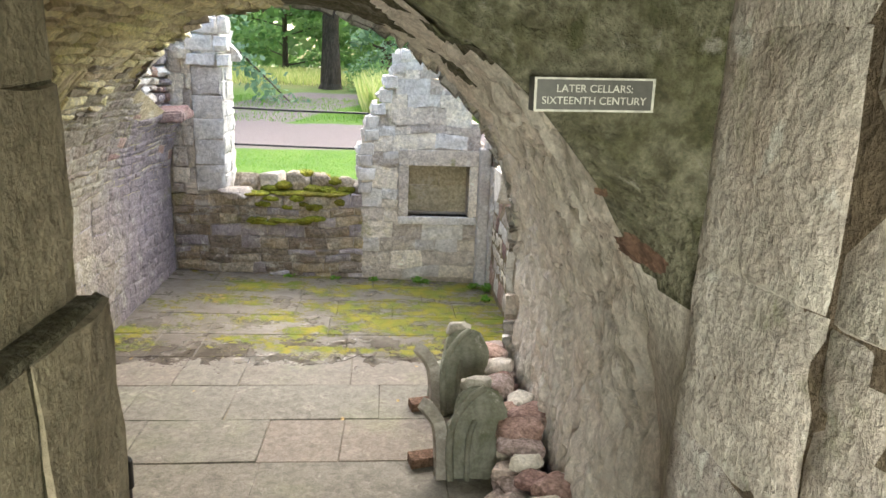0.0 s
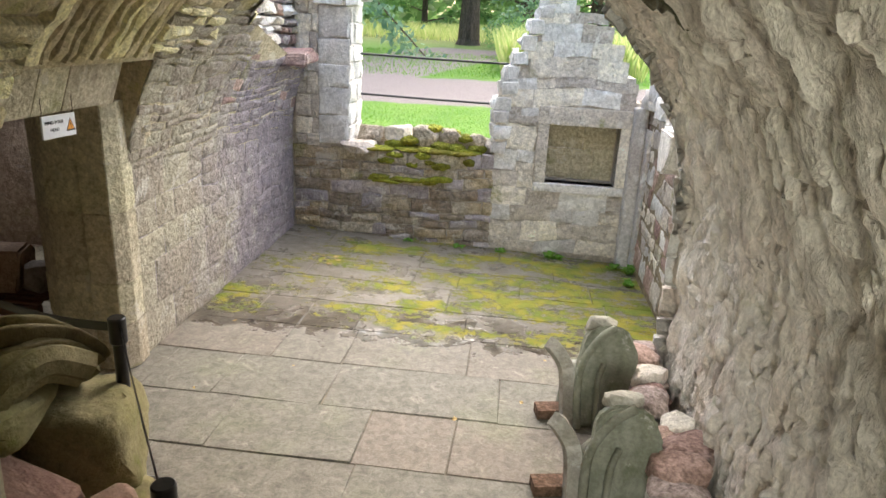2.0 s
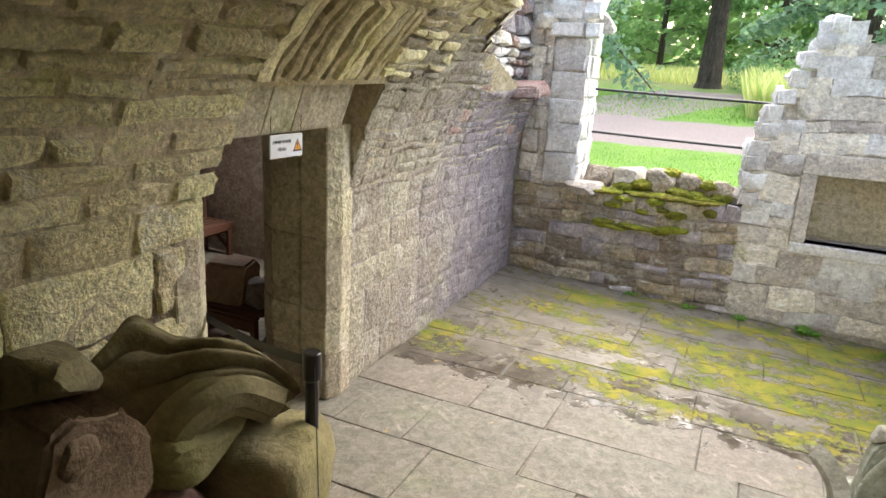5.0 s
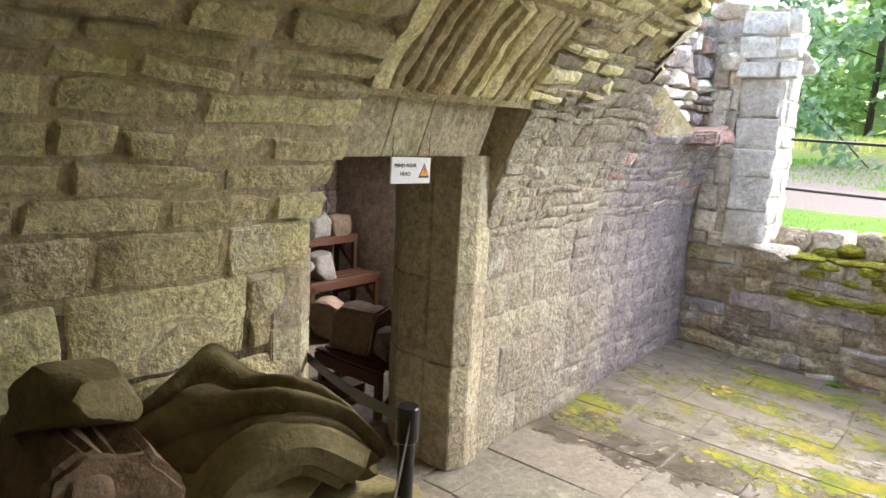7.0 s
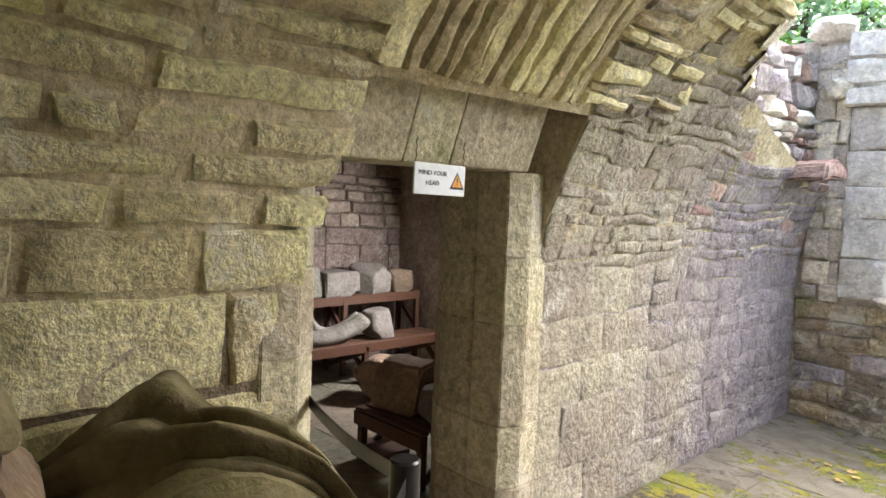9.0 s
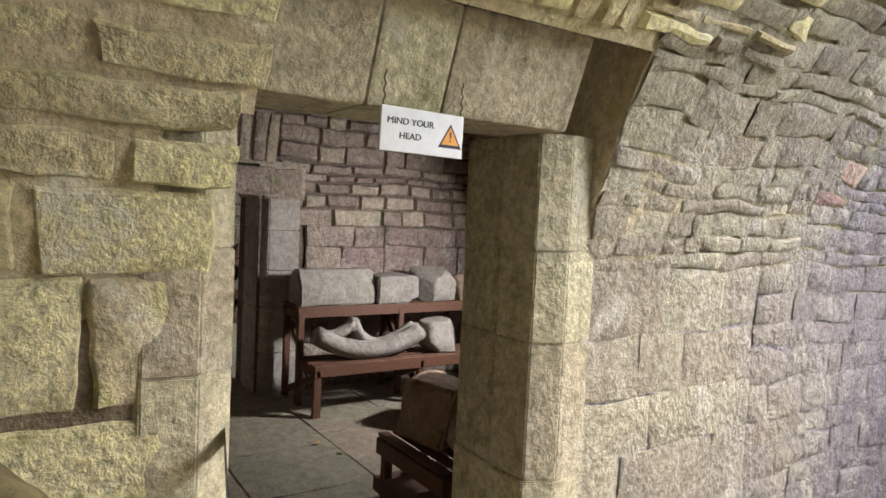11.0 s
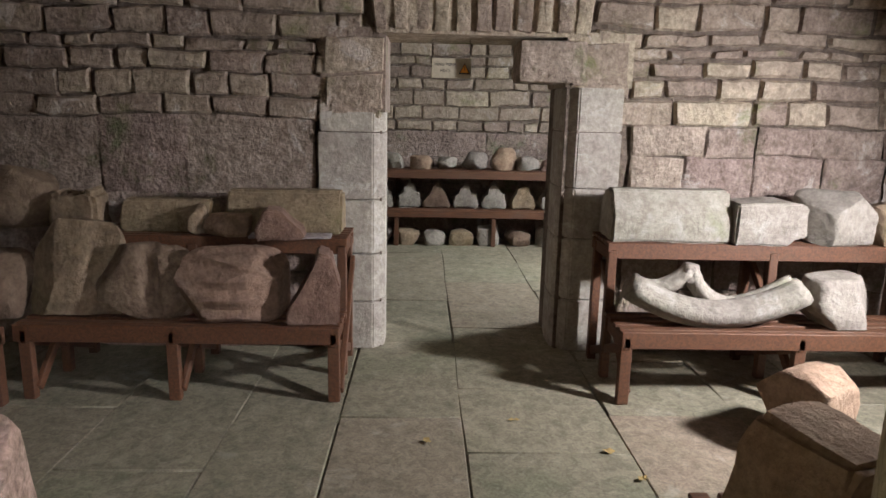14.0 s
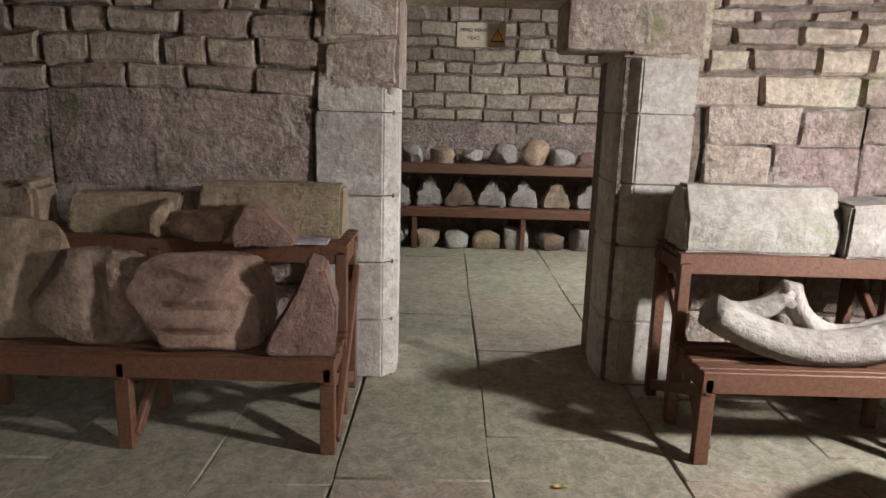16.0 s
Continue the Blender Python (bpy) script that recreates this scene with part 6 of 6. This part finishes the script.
# stones on the south bench and the low stand
for k, (x, y, z, sx, sy, sz) in enumerate(((-4.3, 2.55, 0.4, 0.34, 0.3, 0.26), (-4.75, 2.55, 0.4, 0.3, 0.26, 0.3), (-5.2, 2.5, 0.4, 0.36, 0.28, 0.34), (-5.62, 2.58, 0.4, 0.3, 0.28, 0.22), (-4.5, 2.15, 0.79, 0.4, 0.3, 0.3), (-5.1, 2.15, 0.79, 0.34, 0.3, 0.24), (-5.65, 2.15, 0.79, 0.3, 0.3, 0.34))):
    loose(x, y, z, sx, sy, sz, 520 + k, M_CARVEDR if k % 3 == 0 else M_CARVED, "rough brown carved stone on the south bench", 25 * k, 5, 0.1, group=GS)
lone("tapered_block", prism_bm([(-0.19, 0), (0.19, 0), (0.19, 0.12), (0.15, 0.24), (0.12, 0.32), (-0.1, 0.31), (-0.14, 0.2)], 0.34, 0.02, 0.014, 21), M_CARVEDR, pose(-4.45, 5.82, 0.37, 0, 0, 14), "dark tapered block standing on the low stand", "carved stone", GS)
loose(-3.98, 5.86, 0.37, 0.24, 0.24, 0.2, 540, M_CARVEDP, "pale squared stone on the low stand", 12, 6, 0.07, group=GS)
loose(-5.54, 6.58, 0.0, 0.4, 0.34, 0.38, 541, M_CARVEDR, "dark broken stone on the floor behind the stand", 30, 4, 0.12, group=GS)
# red sandstone fragments close to the doorway
loose(-4.42, 3.46, 0.0, 0.42, 0.34, 0.62, 550, M_PINK, "pinkish squared block on the store floor", 14, 6, 0.06, group=GS)
loose(-4.2, 3.7, 0.0, 0.34, 0.28, 0.46, 551, M_PINK, "pinkish broken block on the store floor", 40, 4, 0.1, group=GS)

# ---- shelves of the end store ----
sh = thing("stone_shelf", "long red-brown wooden shelf unit filled with small carved stones", "shelf", (-10.05, 3.7, 0))
for z in (0.41, 0.84):
    part("front_rail", beam_bm((0, 0, z - 0.045), (0, 3.2, z - 0.045), 0.04, 0.08), M_WOOD, sh)
    for i in range(4):
        part("slat", beam_bm((-0.08 - 0.11 * i, 0, z - 0.01), (-0.08 - 0.11 * i, 3.2, z - 0.01), 0.095, 0.02), M_WOOD, sh)
for y in (0.02, 0.78, 1.86, 3.1):
    for x in (-0.03, -0.44):
        part("upright", beam_bm((x, y, 0), (x, y, 0.8 if x < -0.2 else 0.38), 0.05, 0.05), M_WOOD, sh)
SG = "small carved stones on the shelves"
r = random.Random(77)
gab = [(-0.14, 0), (0.14, 0), (0.13, 0.1), (0.09, 0.14), (0.07, 0.2), (0.03, 0.23), (0.025, 0.28), (-0.025, 0.28), (-0.04, 0.22), (-0.08, 0.19), (-0.1, 0.12), (-0.14, 0.09)]
for k in range(9):
    y = 3.95 + k * 0.325
    lone("gablet_stone", prism_bm([(a * r.uniform(0.9, 1.1), c * r.uniform(0.95, 1.1)) for a, c in gab], 0.2, 0.02, 0.016, 30 + k), M_CARVEDP if k % 3 else M_CARVED, pose(-10.38, y, 0.41, 0, 0, r.uniform(-8, 8)), "pale carved gablet standing in a row on the shelf", "carved stone", SG)
for k in range(10):
    y = 3.85 + k * 0.3 + r.uniform(-0.04, 0.04)
    loose(-10.3, y, 0.84, 0.22, r.uniform(0.18, 0.3), r.uniform(0.14, 0.28), 600 + k, r.choice([M_CARVED, M_CARVEDP, M_CARVEDR]), "small worn carved stone on the top shelf", r.uniform(-20, 20), 4, 0.12, group=SG, sub=3)
for k in range(9):
    y = 3.95 + k * 0.32 + r.uniform(-0.04, 0.04)
    loose(-10.2, y, 0.0, 0.22, r.uniform(0.18, 0.28), r.uniform(0.16, 0.3), 630 + k, M_CARVEDP if k % 2 else M_CARVED, "carved stone on the floor under the shelf", r.uniform(-20, 20), 5, 0.1, group=SG, sub=3)

# ---- leaves and small plants on the yard floor ----
def leaf_bm(w, seed):
    r = random.Random(seed)
    bm = bmesh.new()
    pts = [(0, -1), (0.35, -0.5), (0.7, -0.2), (0.45, 0.1), (0.6, 0.55), (0.2, 0.5), (0, 1), (-0.25, 0.5), (-0.6, 0.5), (-0.4, 0.05), (-0.7, -0.25), (-0.3, -0.5)]
    c = bm.verts.new((0, 0, 0.004))
    vs = [bm.verts.new((x * w / 2 * r.uniform(0.8, 1.1), y * w / 2, r.uniform(0.002, 0.2) * w)) for x, y in pts]
    for i in range(len(vs)):
        bm.faces.new((c, vs[i], vs[(i + 1) % len(vs)]))
    return bm


r = random.Random(5)
for k in range(26):
    x, y = r.uniform(-2.95, 0.3), r.uniform(5.0, 9.0)
    if k < 6:
        x, y = -2.35 + r.uniform(-0.15, 0.15), 8.0 + r.uniform(-0.15, 0.15)
    w = r.uniform(0.025, 0.06) if k > 5 else r.uniform(0.05, 0.1)
    lone("fallen_leaf", leaf_bm(w, k), M_LEAFDRY, pose(x, y, fz(x, y) + 0.007, 0, 0, r.uniform(0, 360)), "curled dry leaf fallen on the flagstones", "leaf", "fallen leaves")
for k in range(5):
    x, y = r.uniform(-6.2, -4.6), r.uniform(4.6, 6.0)
    lone("fallen_leaf", leaf_bm(0.06, 60 + k), M_LEAFDRY, pose(x, y, 0.006, 0, 0, r.uniform(0, 360)), "dry leaf blown onto the store floor", "leaf", "fallen leaves")


def weed(x, y, n, h, seed):
    r = random.Random(seed)
    vs, fs = [], []
    for i in range(n):
        a, l, w = r.uniform(0, 6.28), h * r.uniform(0.5, 1), r.uniform(0.012, 0.03)
        d, s = Vector((math.cos(a), math.sin(a), 0)), Vector((-math.sin(a), math.cos(a), 0))
        b = Vector((r.uniform(-0.05, 0.05), r.uniform(-0.05, 0.05), 0))
        o = len(vs)
        vs += [b, b + d * l * 0.4 + s * w + Vector((0, 0, l * 0.6)), b + d * l * 0.9 + Vector((0, 0, l * 0.5)), b + d * l * 0.4 - s * w + Vector((0, 0, l * 0.6))]
        fs.append((o, o + 1, o + 2, o + 3))
    ob = new("weed", mesh_of("weed", vs, fs, M_BLADE))
    ob.location = (x, y, fz(x, y))
    tagged(ob, "small green weed at the foot of the wall", "weed", "weeds")


for k, (x, y, h) in enumerate(((0.05, 8.98, 0.12), (0.18, 9.0, 0.09), (0.95, 8.7, 0.16), (0.8, 8.85, 0.1), (-0.5, 9.02, 0.06), (-1.0, 9.0, 0.06), (0.9, 8.3, 0.1), (-1.6, 9.02, 0.05))):
    weed(x, y, 22, h, k)

# ---- outdoors: grass, shrubs and trees ----
def blades(name, n, area, h, w, mat, label, seed, lean=0.35):
    rr = np.random.RandomState(seed)
    x = rr.uniform(area[0], area[1], n)
    y = rr.uniform(area[2], area[3], n)
    a = rr.uniform(0, 6.283, n)
    hh = h * rr.uniform(0.5, 1.15, n)
    vs, fs = [], []
    for i in range(n):
        z = gz(x[i], y[i]) - 0.02
        c, s = math.cos(a[i]), math.sin(a[i])
        o = len(vs)
        vs += [(x[i] - s * w, y[i] + c * w, z), (x[i] + s * w, y[i] - c * w, z), (x[i] + c * lean * hh[i] * 0.4, y[i] + s * lean * hh[i] * 0.4, z + hh[i] * 0.65), (x[i] + c * lean * hh[i], y[i] + s * lean * hh[i], z + hh[i])]
        fs += [(o, o + 1, o + 2), (o + 2, o + 1, o + 3)]
    return tagged(new(name, mesh_of(name, vs, fs, mat)), label, "grass", kind="stuff")


blades("lawn_grass", 9000, (-5, 1.5, 9.78, 13.4), 0.06, 0.006, M_BLADE, "short mown grass beyond the breach", 1)
blades("lawn_grass_far", 9000, (-9, 4, 17.6, 24), 0.10, 0.012, M_BLADE, "mown grass beside the gravel path", 2)
blades("meadow_grass", 15000, (-18, 8, 29, 42), 0.5, 0.016, M_STRAW, "tall straw-coloured meadow grass", 3)
blades("verge_grass", 5000, (-1.0, 2.5, 18.5, 25.5), 0.95, 0.016, M_STRAW, "tall dry grass beside the path", 4)


def tree(x, y, h, low, rad, mat, n, leaf, label, seed, trunk_r, droop=0.0, name="tree"):
    """A tapered trunk with limbs and a crown of many small sprays."""
    r = random.Random(seed)
    z0 = gz(x, min(y, 60)) - 0.15
    t = thing(name, label, "tree", (x, y, z0), "trees beyond the lawn")
    tr = tube_bm([(0, 0, 0), (0.02, 0, 0.35), (0.03, 0.02, h * 0.3), (0.0, 0.06, h * 0.65), (0, 0, h)], [trunk_r * 1.35, trunk_r, trunk_r * 0.85, trunk_r * 0.5, 0.04], 14)
    part("trunk", tr, M_BARK, t, smooth=True)
    vs, fs = [], []
    limbs = []
    nl = 26
    for i in range(nl):
        f = i / nl
        z = low + (h - low) * f
        a = i * 2.4 + r.uniform(-0.3, 0.3)
        l = rad * (1 - f ** 1.4) * r.uniform(0.75, 1.1) + 0.3
        p0 = Vector((0, 0, z))
        p1 = p0 + Vector((math.cos(a) * l * 0.55, math.sin(a) * l * 0.55, l * 0.12))
        p2 = p0 + Vector((math.cos(a) * l, math.sin(a) * l, l * (0.02 - droop)))
        limbs.append((p0, p1, p2))
    for q in limbs:
        part("limb", tube_bm(list(q), [trunk_r * 0.22, trunk_r * 0.12, 0.015], 5, False), M_BARK, t)
    for i in range(n):
        p0, p1, p2 = r.choice(limbs)
        k = r.uniform(0.25, 1.0)
        c = p0.lerp(p1, k * 2) if k < 0.5 else p1.lerp(p2, k * 2 - 1)
        c = c + Vector((r.gauss(0, 0.3), r.gauss(0, 0.3), r.gauss(0, 0.22) - droop * r.random() * 1.3)) * (rad * 0.16)
        d = Vector((r.gauss(0, 1), r.gauss(0, 1), r.gauss(0, 0.6) - droop * 2)).normalized()
        s = d.orthogonal().normalized()
        s = (Matrix.Rotation(r.uniform(0, 6.28), 3, d) @ s)
        l, w = leaf * r.uniform(0.6, 1.5), leaf * r.uniform(0.2, 0.4)
        o = len(vs)
        vs += [c, c + d * l * 0.5 + s * w, c + d * l, c + d * l * 0.5 - s * w]
        fs.append((o, o + 1, o + 2, o + 3))
    cr = new("crown", mesh_of("crown", vs, fs, mat))
    cr.parent = t
    return t


tree(-2.6, 28.0, 17, 3.6, 6.0, M_NEEDLE, 9000, 0.32, "tall conifer with a bare brown trunk and drooping sprays", 1, 0.42, 0.25)
tree(-8.5, 21.0, 13, 1.6, 5.2, M_NEEDLE, 12000, 0.24, "broad conifer with pale drooping foliage", 2, 0.35, 0.35)
tree(-13, 36, 14, 0.8, 6.0, M_LEAF, 9000, 0.34, "leafy tree at the edge of the meadow", 3, 0.35)
tree(-6.5, 43, 15, 0.6, 6.5, M_LEAF, 9000, 0.36, "leafy tree behind the meadow", 4, 0.2)
tree(2.5, 33, 12, 0.8, 5.0, M_NEEDLE, 9000, 0.3, "dark low-branched conifer beyond the path", 5, 0.35, 0.15)
tree(8, 36, 14, 1.2, 6.0, M_LEAF, 7000, 0.36, "leafy tree far beyond the lawn", 6, 0.4)
tree(-20, 32, 14, 0.8, 6.5, M_LEAF, 8000, 0.36, "leafy tree at the wood's edge", 7, 0.4)
tree(-0.5, 44, 16, 1.2, 6.5, M_LEAF, 7000, 0.4, "leafy tree in the far wood", 8, 0.4)


def far_wood():
    r = random.Random(9)
    vs, fs = [], []
    for i in range(26000):
        x, y = r.uniform(-70, 60), r.uniform(46, 66)
        hgt = 9 + 5 * jag((x, 0, 0), 0.12, 3) * 2
        z = gz(x, 60) + r.random() ** 0.8 * hgt
        c = Vector((x, y, z))
        d = Vector((r.gauss(0, 1), r.gauss(0, 1), r.gauss(0, 0.7))).normalized()
        s = d.orthogonal().normalized()
        l = r.uniform(0.5, 1.3)
        o = len(vs)
        vs += [c, c + d * l * 0.5 + s * l * 0.4, c + d * l, c + d * l * 0.5 - s * l * 0.4]
        fs.append((o, o + 1, o + 2, o + 3))
    tagged(new("woodland", mesh_of("woodland", vs, fs, M_LEAF)), "dense green woodland closing the view", "woodland", kind="stuff")


far_wood()


def shrub(x, y, n, h, seed):
    r = random.Random(seed)
    vs, fs = [], []
    for i in range(n):
        a, q = r.uniform(0, 6.28), r.random() ** 0.5
        c = Vector((math.cos(a) * q * h * 0.5, math.sin(a) * q * h * 0.5, h * r.random() * (1 - q * 0.5)))
        d = Vector((r.gauss(0, 1), r.gauss(0, 1), r.gauss(0.4, 0.7))).normalized()
        s = d.orthogonal().normalized()
        l = r.uniform(0.06, 0.14)
        o = len(vs)
        vs += [c, c + d * l * 0.5 + s * l * 0.3, c + d * l, c + d * l * 0.5 - s * l * 0.3]
        fs.append((o, o + 1, o + 2, o + 3))
    ob = new("shrub", mesh_of("shrub", vs, fs, M_LEAF))
    ob.location = (x, y, gz(x, y))
    tagged(ob, "leafy green shrub among the tall grass", "shrub", "shrubs by the path")


for k, (x, y, h) in enumerate(((-0.4, 22.5, 1.5), (0.6, 21.5, 1.8), (1.6, 23.5, 1.6), (0.0, 26.0, 2.0), (-1.2, 27.0, 1.6))):
    shrub(x, y, 700, h, k)
